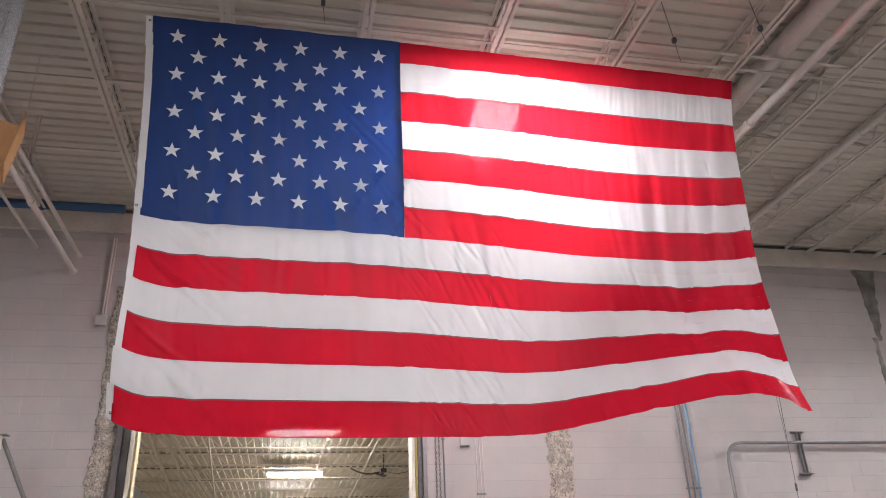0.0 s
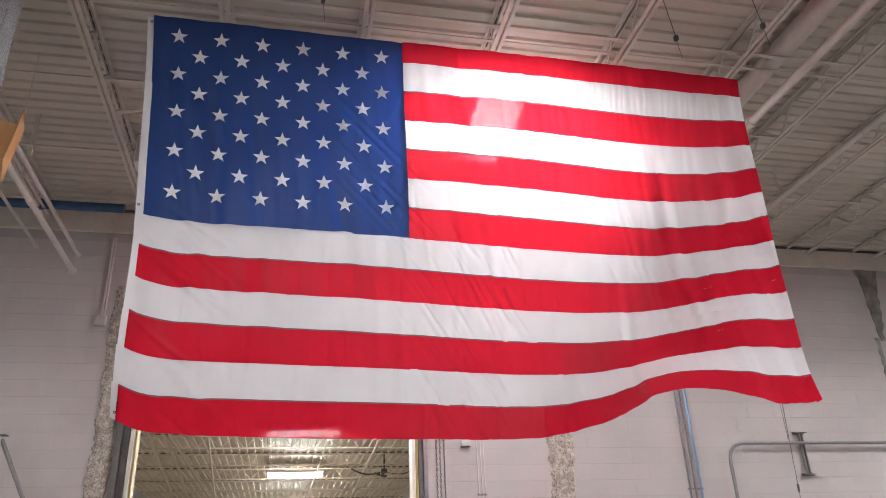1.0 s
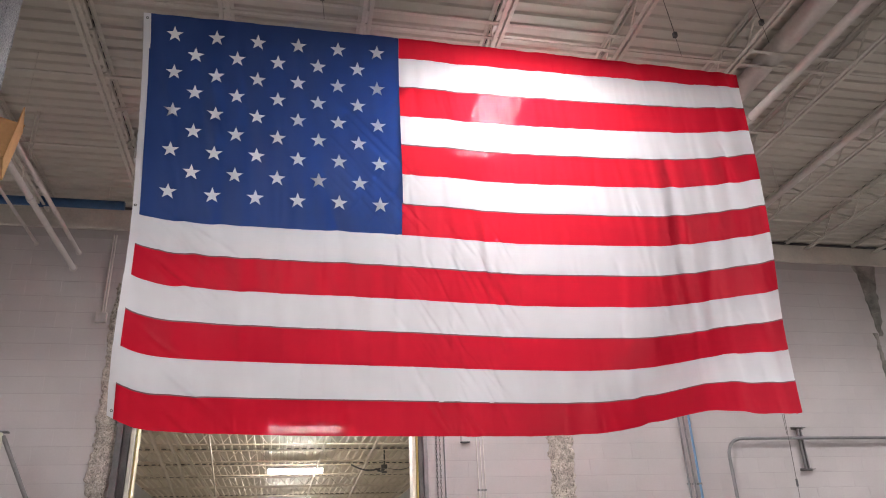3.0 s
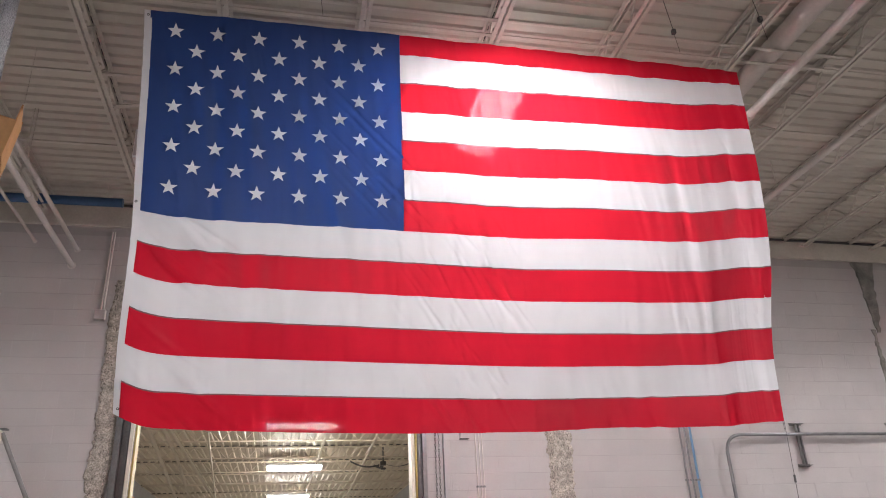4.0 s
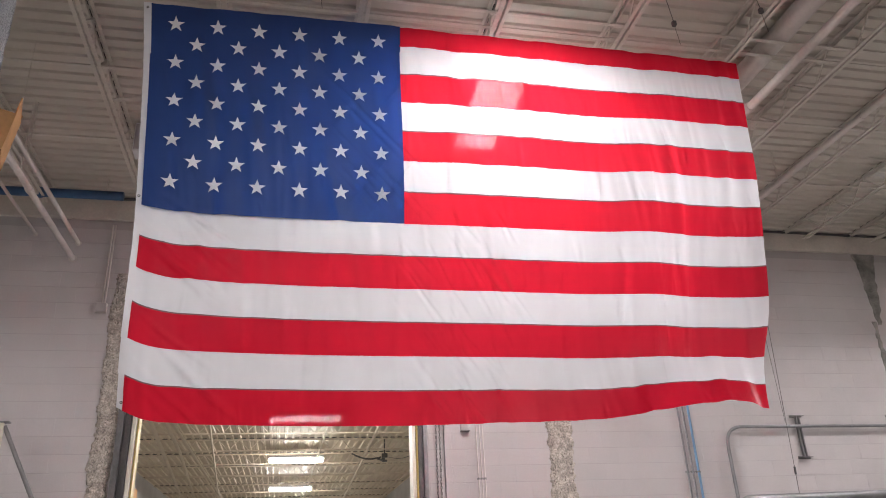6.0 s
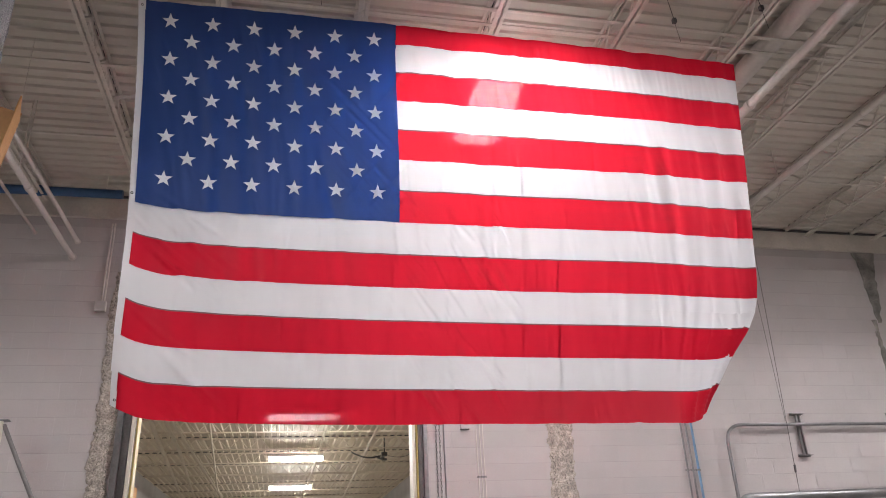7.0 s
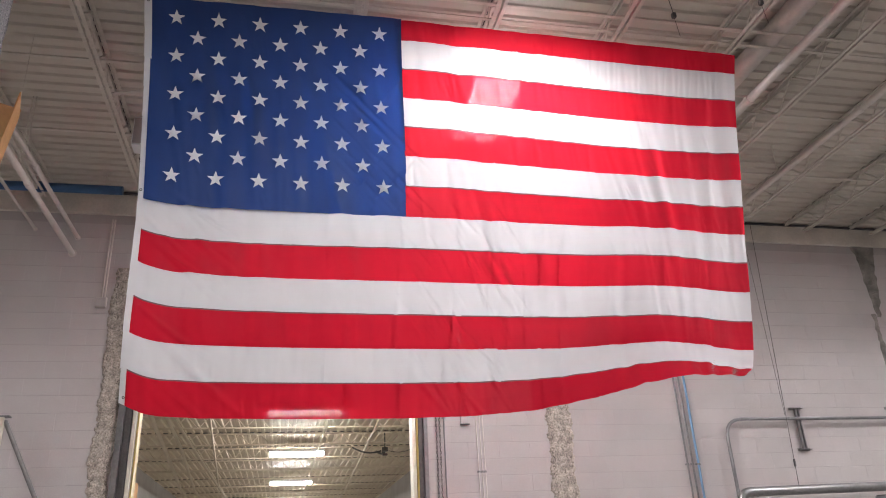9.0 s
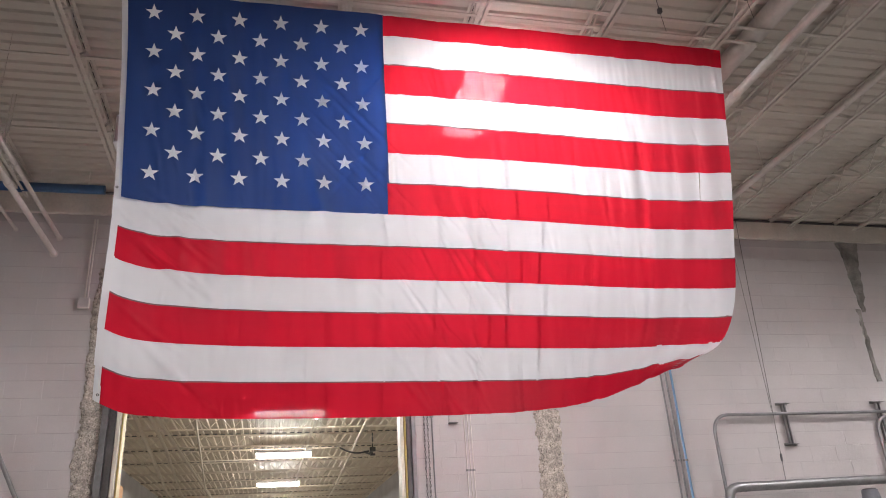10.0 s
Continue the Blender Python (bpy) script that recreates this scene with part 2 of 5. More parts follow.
def build_roof():
    structure(new("ceiling", deck_mesh(-9, 14, -12, D + 0.2, DECK_Z, DECK)), "ribbed steel roof deck painted off-white", "ceiling")
    j = build_joist("off-white painted open-web steel roof joist", -11.9, D - 0.02, DECK_Z - 0.002, CHORD_Z, STEEL, "joists under the hall roof", flute_shade=True)
    j.location = (0.54 - 1.198 * 2, 0, 0)
    for k in range(-8, 11):
        if k != -2:
            copy_thing(j, pose(0.54 + 1.198 * k, 0, 0))
    for y, z in ((4.96, CHORD_Z + 0.05), (5.16, CHORD_Z + 0.05), (6.25, CHORD_Z + 0.05), (7.55, CHORD_Z + 0.05), (2.4, CHORD_Z + 0.05)):
        b = thing("bridging_bar", (0, 0, 0), "thin painted steel bar tying the roof joists together", "bridging bar", "bars across the joists")
        bar("angle_leg", (22, 0.035, 0.005), (2, y, z), STEEL, b)
        bar("angle_leg", (22, 0.005, 0.035), (2, y + 0.017, z + 0.017), STEEL, b)


def build_pipe(name, label, category, pts, r, mat, group="", rings=(), hangers=(), top=None):
    """A round pipe along points, with coupling rings and hanger rods up to the roof."""
    p = thing(name, pts[0], label, category, group)
    o = Vector(pts[0])
    bm = bmesh.new()
    sweep_into(bm, [Vector(q) - o for q in pts], r, 18)
    part("tube", bm, mat, p, smooth=True)
    for a, b in rings:
        rod("coupling", Vector(a) - o, Vector(b) - o, r * 1.22, mat, p, 18)
    for h in hangers:
        h = Vector(h)
        rod("hanger_rod", h - o, Vector((h.x, h.y, top or DECK_Z)) - o, 0.006, STEEL, p, 6)
    return p


def build_roof_pipes():
    x, z = 4.57, EYE + 4.69
    build_pipe("duct", "pale painted round duct hung between the roof joists", "duct", [(x, -11.5, z), (x, D - 0.05, z)], 0.107, PIPE,
               rings=[((x, y, z), (x, y + 0.05, z)) for y in (0.4, 3.4, 6.4)], hangers=[(x, y, z) for y in (2.0, 5.0, 8.0)])
    z = EYE + 4.36
    build_pipe("ceiling_pipe", "off-white painted sprinkler pipe under the joists", "pipe", [(1.064 * 4.36, -11.5, z), (1.064 * 4.36, D - 0.03, z)], 0.045, PIPE, "pipes under the roof",
               rings=[((1.064 * 4.36, y, z), (1.064 * 4.36, y + 0.06, z)) for y in (1.5, 5.7)], hangers=[(1.064 * 4.36, y, z) for y in (2.6, 6.6)])
    z = EYE + 4.36
    build_pipe("ceiling_pipe", "off-white painted sprinkler pipe under the joists", "pipe", [(1.372 * 4.36, -11.5, z), (1.372 * 4.36, D - 0.03, z)], 0.034, PIPE, "pipes under the roof",
               rings=[((1.372 * 4.36, y, z), (1.372 * 4.36, y + 0.05, z)) for y in (1.5, 5.7)], hangers=[(1.372 * 4.36, y, z) for y in (3.1, 7.2)])
    # three pipes that run back to the wall beside the doorway
    for x, zz, r in ((-2.735, 3.94, 0.034), (-2.70, 4.16, 0.026), (-3.22, 4.26, 0.019)):
        z = EYE + zz
        p = build_pipe("wall_pipe", "grey-white painted pipe running into the block wall", "pipe", [(x, -11.5, z), (x, D - 0.01, z)], r, PIPE, "pipes into the wall",
                       rings=[((x, y, z), (x, y + 0.07, z)) for y in (5.2, 7.6)], hangers=[(x, y, z) for y in (3.4, 7.3)])
        rod("escutcheon", (0, D - 0.012 + 11.5, 0), (0, D - 0.002 + 11.5, 0), r * 1.5, PIPE, p, 16)
    z = EYE + 4.575
    build_pipe("blue_pipe", "blue painted pipe running along the wall under the roof", "pipe", [(-8.9, 8.92, z), (-2.1, 8.92, z)], 0.058, BLUE,
               rings=[((x, 8.92, z), (x + 0.06, 8.92, z)) for x in (-5.0, -3.1)], hangers=[(x, 8.92, z) for x in (-4.4, -2.3)])


def build_high_bay(at, label, group, tubes=6, length=1.16, mat=None, lip=0.010):
    """A linear high-bay lamp: a white folded housing, side reflectors and uncovered tubes, hung on two wires."""
    f = thing("ceiling_light", at, label, "ceiling light", group)
    w = 0.485
    length = length * (1.0 if mat else 1.04)
    bm = bmesh.new()
    box_into(bm, (0.30 if mat else 0.12, length + 0.06, 0.05), (0, 0, 0.06 if not mat else 0.08), 0.006)
    for s in (-1, 1):
        box_into(bm, (w, 0.02, 0.03), (0, s * (length / 2 + 0.012), 0.045), 0.004)
    part("housing", bm, WHITE, f)
    top = DECK_Z if group.startswith("lamps in the hall") else R2_DECK
    for s in (-1, 1):
        rod("hanger_wire", (0, s * length * 0.4, 0.08), (0, s * length * 0.4, top - at[2]), 0.003, DARK, f, 6)
    if mat:                                                 # a wrap-round diffuser
        bm = bmesh.new()
        prof = [(0.11 * math.cos(a), 0.05 - 0.07 * math.sin(a)) for a in (math.pi * k / 10 for k in range(11))]
        ends = [[bm.verts.new((x, y, z)) for x, z in prof] for y in (-length / 2, length / 2)]
        for i in range(10):
            bm.faces.new((ends[0][i], ends[0][i + 1], ends[1][i + 1], ends[1][i]))
        for e in ends:
            bm.faces.new(e)
        part("diffuser", bm, mat, f, "glowing white diffuser")
        return f
    for i in range(tubes):
        x = (i - (tubes - 1) / 2) * w / tubes
        rod("lamp_tube", (x, -length / 2, 0.0), (x, length / 2, 0.0), 0.014, TUBE, f, 10)
        bm = bmesh.new()                                    # a folded trough over each tube
        prof = [(-0.038, -lip), (-0.030, 0.020), (0, 0.034), (0.030, 0.020), (0.038, -lip), (0.039, -lip), (0.031, 0.024), (0, 0.038), (-0.031, 0.024), (-0.039, -lip)]
        ends = [[bm.verts.new((x + q, y, r)) for q, r in prof] for y in (-length / 2, length / 2)]
        for k in range(10):
            bm.faces.new((ends[0][k], ends[0][(k + 1) % 10], ends[1][(k + 1) % 10], ends[1][k]))
        part("reflector", bm, ALU, f)
    return f


def build_lamps():
    z = EYE + 4.455
    a = build_high_bay((1.98, 6.40, z), "white six-tube high-bay lamp glowing behind the flag", "lamps in the hall")
    # more lamps, added out of view to light the hall and the flag's front
    for x, y in ((1.98, 0.6), (1.98, -5.2), (8.1, 0.6), (-4.1, -5.2), (8.1, -5.2)):
        tagged(copy_thing(a, pose(x, y, z)), "unseen white six-tube high-bay lamp added under the roof to light the hall")
    # two unseen crosswise lamps added for the lower wall; deep troughs keep its top dark
    b = build_high_bay((9.4, 6.2, z), "unseen white six-tube high-bay lamp with deep troughs, added to light the lower wall", "lamps in the hall", lip=0.030)
    b.matrix_basis = pose(9.4, 6.2, z, 0, 0, 90)
    copy_thing(b, pose(-6.5, 6.2, z, 0, 0, 90))


# ---- the flag ----
STRIPE, ROLLED = 0.2725, 0.088          # a stripe's height, and what is rolled into the top hem
FLAG_W, FLAG_H = 5.485, 13 * STRIPE - ROLLED
FLAG_X, FLAG_Y, FLAG_Z = -1.275, 5.2, EYE + 4.50
KU = (0.0, 0.22, 0.42, 0.58, 0.70, 0.80, 0.88, 0.94, 1.0)
KV = (0.0, 0.25, 0.5, 0.68, 0.8, 0.88, 0.94, 1.0)
FLUTTER = []


def flutter(t, lean, side, dx, dz, shift, sag=0.0):
    """How the cloth hangs at t seconds: its lean from upright and to the side, in degrees, over the grid of KU by KV,
    how far the far end of its top edge, and the whole, are drawn aside, and how far its hoist sags."""
    FLUTTER.append((t, np.array(lean, float).reshape(len(KU), len(KV)), np.array(side, float).reshape(len(KU), len(KV)), np.array((dx, dz, shift, sag))))


def seam(k):
    """The height of the k-th seam as a share of the flag's."""
    return max(0.0, (k * STRIPE - ROLLED) / FLAG_H)


flutter(0.0, [14.8, 3.5, 8.2, -2.7, 2.6, 24.9, 36.9, 38.7,
    24.4, 4, 5, 4.8, 10.1, 15.4, 18.4, 18.7,
    19.4, 9.7, 3.4, 5.2, 3.1, 1.7, -2.5, -4.2,
    17.5, 13.7, 10.5, 8.6, 2.5, -3.9, -14.6, -18.9,
    21, 21.6, 11.9, -5.8, -13.8, -17.7, -27.3, -30.2,
    23.3, 25, 8.6, -15.6, -21.6, -26.4, -36.2, -37.3,
    21.8, 19.6, 9.2, -19.5, -35.3, -36.7, -35.6, -35,
    20.6, 15.1, 3.3, -22.5, -32.7, -32.1, -35.6, -36.2,
    19.5, 6.8, -2.9, -14.2, -17.1, -23.9, -33.4, -36.1],
    [5.2, 2.6, 1, 1.7, -2.3, -5.6, -6.8, -6.6,
    1.5, 2.9, 0.6, -2.4, -3.7, -4.3, -4.4, -4.2,
    1.2, 3.2, 0.9, -3, -3.2, -3.3, -3.4, -3.2,
    2.3, 3.1, 0, -3.6, -3, -2.8, -3, -3,
    3.8, 1.9, -0.5, -1.1, -3.5, -4.4, -5.6, -5.6,
    4.3, 1.7, 0, -2.1, -4.8, -5.6, -6.9, -6.8,
    1.9, 2.8, -0.8, -5.5, -7.8, -8, -7.4, -6.9,
    0.5, 2.7, -2.3, -7.4, -9, -8.9, -7.6, -7.1,
    -1.8, 1.1, -4.4, -5.2, -8.7, -10.2, -10, -8.8], -0.042, -0.047, -0.029, -0.008)
flutter(0.5, [14.6, 1.6, 6.2, -3.5, 3.4, 24.7, 36.1, 38.3,
    24, 3.7, 4.4, 4.5, 9.8, 15.3, 18.1, 18.6,
    18.9, 9.4, 4.6, 6.9, 4.2, 2.3, -1.9, -3.8,
    14, 12.9, 11.7, 8.9, 6.2, 1.2, -9.5, -16.3,
    18.4, 18.4, 11.2, -0.2, -9.2, -22.2, -41.3, -43.1,
    22.7, 23, 4.3, -17.9, -22.6, -33.5, -43.8, -43.5,
    20.8, 17.4, -0.2, -22.5, -34.3, -33.9, -35.4, -36.2,
    18, 12, -3.3, -24.9, -31.2, -28.8, -32.6, -34.8,
    16.8, 1.6, -8.3, -19.6, -26, -33.1, -38.8, -38.5],
    [4.3, 3.1, 2, 1.3, -2.1, -4.5, -5.6, -5.7,
    1.7, 3.2, 0.9, -2, -3.5, -4, -4.1, -4,
    1.7, 3.3, 0.8, -2.1, -2.4, -2.8, -3, -3,
    2.6, 3.3, 0.3, -2.4, -2.2, -1.9, -2.4, -2.7,
    3.6, 2.6, 0.2, -1.6, -3, -6.6, -10.2, -10,
    4.1, 1.9, 0.9, -3.3, -7.5, -9.9, -11.3, -10.6,
    2.7, 2.4, -1.1, -6, -9.6, -9.8, -9.6, -9.4,
    2, 2.1, -2.5, -6.8, -9.1, -9.7, -10.1, -9.8,
    1, -0.4, -5.8, -5.6, -10.2, -12.2, -12.7, -11.5], -0.036, -0.047, -0.016, 0.008)
flutter(1.0, [14.5, 0.9, 5.1, -3.2, 4.5, 24.3, 34.9, 37.6,
    23.6, 3.4, 4.1, 4.6, 9.8, 15.2, 17.8, 18.4,
    18.5, 9.2, 6.1, 8.9, 5.5, 3, -1.4, -3.5,
    13.7, 12.6, 14, 10.9, 9.7, 4.7, -6.9, -14,
    17.3, 17.4, 9.2, 4.9, -6.4, -24.6, -32.5, -33.5,
    20.2, 20.4, 1.9, -9.5, -25.8, -46.1, -48.7, -43.6,
    19.9, 13.9, -8.2, -19.6, -23.8, -35.6, -37.4, -35.9,
    14.7, 6.6, -12.5, -20.8, -18.7, -18.9, -22.7, -27.8,
    8.8, -4.8, -10.7, -13.9, -15.3, -22.2, -32.5, -34.3],
    [3.5, 3.1, 2.5, 1.1, -1.8, -3.7, -4.6, -4.9,
    1.6, 2.9, 1, -1.7, -3.1, -3.7, -3.8, -3.7,
    1.7, 2.9, 0.7, -1.8, -1.7, -2.1, -2.4, -2.6,
    2.4, 2.9, 0, -2.3, -2.3, -1.7, -2, -2.4,
    3.3, 2.3, 0.3, -2.3, -4.9, -9.7, -10.5, -9.8,
    3.7, 1.9, -0.1, -4.4, -13.4, -18.9, -18.2, -15.3,
    2.9, 1.3, -5.8, -8.4, -10.8, -13.1, -13.4, -12.7,
    1.8, -0.1, -8.5, -9.6, -8.7, -9.5, -11.1, -11.9,
    0.3, -3.4, -9.7, -9.4, -11.4, -13.1, -15.4, -14.6], -0.031, -0.049, -0.001, 0.026)
flutter(1.5, [14.3, 0.1, 3.9, -3, 5.4, 23.8, 33.8, 36.8,
    23.2, 3, 3.7, 4.7, 9.8, 15, 17.6, 18.2,
    18.2, 9, 7.2, 10, 6.2, 3.6, -0.6, -2.8,
    13.3, 13.2, 13.8, 10.5, 9.7, 6.2, -1.3, -7.3,
    16.9, 16.1, 8.7, 8.1, -5.5, -21, -26.2, -27,
    20.1, 18.5, 0.9, -1.2, -25.6, -49.3, -49.1, -42,
    15.6, 10.3, -5.1, -10.9, -29.1, -42.8, -41.5, -36.1,
    9.1, 0.7, -8.2, -11.1, -25.6, -32.6, -24.6, -23.5,
    2.6, -5.7, -6.9, -6.1, -10.1, -15.6, -14.5, -17.4],
    [2.9, 3, 2.7, 0.9, -1.6, -3.2, -4, -4.2,
    1.7, 2.7, 1, -1.6, -2.9, -3.4, -3.5, -3.4,
    1.7, 2.6, 0.6, -2, -1.4, -1.6, -1.9, -2.2,
    2.1, 2.5, -0.1, -2.1, -2.1, -1.4, -1.6, -1.9,
    2.4, 2.3, 0.1, -2.2, -4.9, -8.5, -8.5, -8.4,
    2.3, 1.9, -0.4, -4, -14.1, -20.6, -19.5, -16.6,
    1.2, 0.3, -5.8, -8.7, -14.2, -17.2, -17.3, -16.4,
    -0.3, -2.2, -9.3, -9.6, -13.2, -15.8, -17, -16.9,
    -1.7, -2.9, -10.8, -10.4, -13.2, -15.7, -20, -19.6], -0.014, -0.025, -0.009, 0.031)
flutter(2.0, [14.3, -0.3, 3.2, -2.5, 6.2, 23.1, 32.5, 35.8,
    22.9, 2.9, 3.6, 4.9, 9.9, 14.9, 17.3, 18,
    17.7, 9, 7.7, 10, 6.8, 4.4, 0.5, -1.9,
    13.6, 13.5, 13.1, 10.5, 10.5, 8.8, 2.6, -3.4,
    14, 13.3, 10.4, 10, 1.8, -9, -20.7, -24.5,
    17.8, 17.6, 1.1, 1.3, -21.4, -39.7, -43.5, -38.6,
    12.8, 11.3, -7.6, -7.1, -30.2, -42.2, -39.4, -33.4,
    2.8, 1.3, -5.4, -12.5, -29.5, -28.8, -21.1, -20.4,
    -6.1, -5.9, -6.8, -9.2, -15.9, -17.1, -14.3, -15.4],
    [2.4, 3, 2.8, 0.8, -1.5, -2.9, -3.5, -3.7,
    1.6, 2.5, 1.2, -1.4, -2.7, -3.2, -3.2, -3.1,
    1.6, 2.3, 0.7, -1.6, -1.1, -1.3, -1.6, -1.9,
    1.8, 2.2, 0.1, -1.6, -1.5, -1.4, -1.7, -2,
    2, 2.2, 0, -1.7, -2.8, -4.9, -7.3, -8.3,
    1.5, 1.6, -0.3, -3.2, -12.1, -18.2, -19.5, -17.3,
    -1, -0.5, -5.6, -8.8, -15.4, -18.4, -18.3, -16.8,
    -4, -3.3, -7.4, -10.4, -14.8, -15.5, -15.6, -15.3,
    -7, -4.8, -8.8, -10.1, -12.6, -12.7, -15.2, -15.6], -0.009, -0.037, -0.022, 0.044)
flutter(2.5, [19.2, 6.2, 2.9, -4.6, 6, 23, 32.2, 35.4,
    24, 8, 6, 5.1, 10, 14.7, 17.1, 17.8,
    17.8, 10.1, 7.8, 10.2, 7.9, 5.6, 1.8, -0.9,
    15.2, 14.4, 12.8, 10.4, 11.3, 10, 5.6, 0.5,
    11, 12.4, 11.6, 10.5, 5.4, -2.2, -12.3, -17,
    5.7, 11.4, 8.5, 4, -15, -28.1, -35, -32.7,
    1.3, 6.6, 0.9, -4.4, -27.3, -35.3, -33.1, -29,
    -3.6, 0.9, -2.6, -8, -24.2, -19.8, -18.9, -20.1,
    -9.4, -5.5, -6.1, -8.4, -13.6, -13.5, -15.9, -17.6],
    [3.3, 2.6, 2, 0, -2.1, -3.2, -3.7, -3.7,
    1.4, 2.1, 0.8, -1.8, -2.6, -2.9, -2.9, -2.8,
    0.8, 2.1, 0.9, -1.9, -1.2, -1.3, -1.6, -1.7,
    0.9, 1.9, 0.2, -1.7, -1.4, -1.4, -1.6, -1.9,
    0.7, 1.7, 0, -1.8, -2.4, -3.5, -5.7, -6.9,
    -0.2, 1.5, -1.1, -3.9, -11.3, -16, -17.9, -16.1,
    -3.3, -1.1, -6, -10.1, -15.1, -16.7, -16.5, -15,
    -6, -3.2, -7.3, -9.4, -12.7, -12, -12.6, -12.9,
    -9.6, -5, -8.2, -9.4, -9.9, -10.1, -11.9, -12.5], 0.004, -0.029, -0.038, 0.018)
flutter(4.0, [15.8, 5.5, 4.6, -1.8, 9.1, 24.9, 32.7, 34.9,
    20.7, 6.3, 5.7, 5.4, 12.2, 17.8, 19.6, 18.6,
    13, 8.1, 8.6, 11.5, 11.5, 10.4, 6, 0.9,
    7.1, 9.5, 13.2, 13.3, 15, 9.3, -2, -8.4,
    4.3, 5.8, 11.7, 15.6, 10.9, -0, -15.7, -21.2,
    1.5, 6, 8.9, 9.7, 3.4, -4.9, -12.5, -17.5,
    -1.3, 5, 6, 7, 0.1, -6.4, -11.9, -15.6,
    -7.5, 1.8, 4.7, 6.5, -2.3, -6.6, -11.1, -13.9,
    -12.6, 1.2, 3.9, 9, 1.4, -7.5, -12.3, -13.7],
    [2.6, 2.2, 2.8, 1.3, -0.9, -1.9, -2.8, -3.1,
    1.3, 1.8, 1.4, -0.8, -1.8, -2.1, -2.5, -2.6,
    0.8, 1.6, 1.4, -0.9, -0.6, -0.6, -1.2, -1.6,
    0.5, 1.7, 1.2, -0.7, -0.9, -0.9, -1.8, -2.2,
    0.4, 1.6, 1.4, -0.2, -1.5, -2.8, -5.1, -5.9,
    -0.3, 1.9, 1.5, -0.9, -4.7, -7, -9.1, -9.2,
    -2.7, 0.8, -0.1, -2.9, -5.8, -7.1, -9.2, -9.5,
    -6.1, -0.9, -2.4, -5.9, -8.1, -8.2, -10.7, -10.6,
    -10.2, -1.8, -3.8, -8.6, -9.2, -9, -13.1, -12.3], 0.003, -0.035, -0.011, 0.009)
flutter(4.5, [18.4, 7.4, 5.5, -0.7, 7.6, 21.5, 29.4, 33.5,
    23.7, 7.9, 5.8, 5.4, 10.1, 14.6, 16.9, 17.6,
    16.2, 9.9, 9.2, 12, 9.5, 7.1, 3.3, 0.1,
    10.1, 11.7, 14.3, 14.6, 12.2, 2.5, -10.7, -14.2,
    8.7, 8, 12.9, 17.5, 7.5, -6.9, -23.6, -25.3,
    8.5, 10.9, 10.3, 10.5, 3.9, -3.4, -8.8, -13.1,
    7.1, 11.7, 8.9, 8.7, 3.2, -2, -7.4, -11.3,
    -0.9, 5.3, 6.9, 8.1, -2.2, -7.8, -10.4, -11.8,
    -4.4, 7.7, 8.3, 11.6, -1, -10.1, -11.1, -11.6],
    [2.8, 2.9, 2.5, 0.7, -1.2, -2.2, -2.8, -3,
    1.8, 2.6, 0.9, -1.6, -2.4, -2.7, -2.7, -2.6,
    1.4, 2.6, 0.8, -1.9, -1.4, -1.4, -1.5, -1.7,
    1.1, 2.7, 0.5, -2, -2, -2.1, -2.5, -2.5,
    1, 2.4, 0.2, -1.5, -2.7, -4.2, -5.6, -5.6,
    0.5, 2.4, 0.1, -1.8, -3.5, -4.9, -5.8, -6.3,
    -1.4, 1.6, -0.7, -1.7, -2.7, -4.1, -5.7, -6.8,
    -4.7, -0.1, -3.7, -5, -5, -6.1, -8, -8.7,
    -8.1, -0.3, -5.1, -6.5, -4.9, -6, -10.3, -10.8], 0.006, -0.005, 0.003, 0.005)
flutter(5.0, [17.9, 7.2, 5.6, 0.4, 8.3, 20.9, 28.3, 32.5,
    23.5, 8, 5.7, 5.7, 10.3, 14.5, 16.6, 17.4,
    15, 9.4, 9.9, 12.5, 10.1, 7.9, 4.3, 0.6,
    9.8, 10.8, 11.8, 11.9, 9.3, -1.6, -25.7, -33.9,
    7.6, 7, 9.6, 14.2, 6.7, -12.7, -54.3, -60.9,
    5.9, 6.2, 7.4, 8.5, -2.7, -20.6, -47.2, -49.1,
    4.1, 5.1, 7.6, 11.9, 4.1, -6, -20.3, -26.1,
    3, 7.9, 8, 8.8, 1.9, -5.3, -14.1, -18.9,
    -1.7, 5, 4.8, 6.4, -7.3, -15.7, -19.3, -19.5],
    [2.6, 3.2, 3, 1.2, -0.7, -1.7, -2.2, -2.5,
    2, 2.8, 1.3, -0.9, -2, -2.4, -2.4, -2.3,
    1.7, 2.7, 1.1, -0.8, -0.6, -0.9, -1.1, -1.3,
    1.5, 2.7, 1, -0.6, -0.4, -0.6, -1.2, -1.4,
    1.3, 2.5, 0.6, -0.2, -0.6, -1.9, -4.3, -4.5,
    0.7, 2.4, 0.1, -1.2, -2.3, -2.4, -2, -2.6,
    -1.8, 1.5, -1.4, -1.4, -2.4, -3.2, -3.8, -4.5,
    -4.2, 1.3, -3.2, -1.4, -2.9, -4.6, -6.6, -7.2,
    -8.3, 1.1, -8.1, -3.7, -8.1, -9.9, -11.9, -10.8], 0.005, -0.001, 0.005, 0.000)
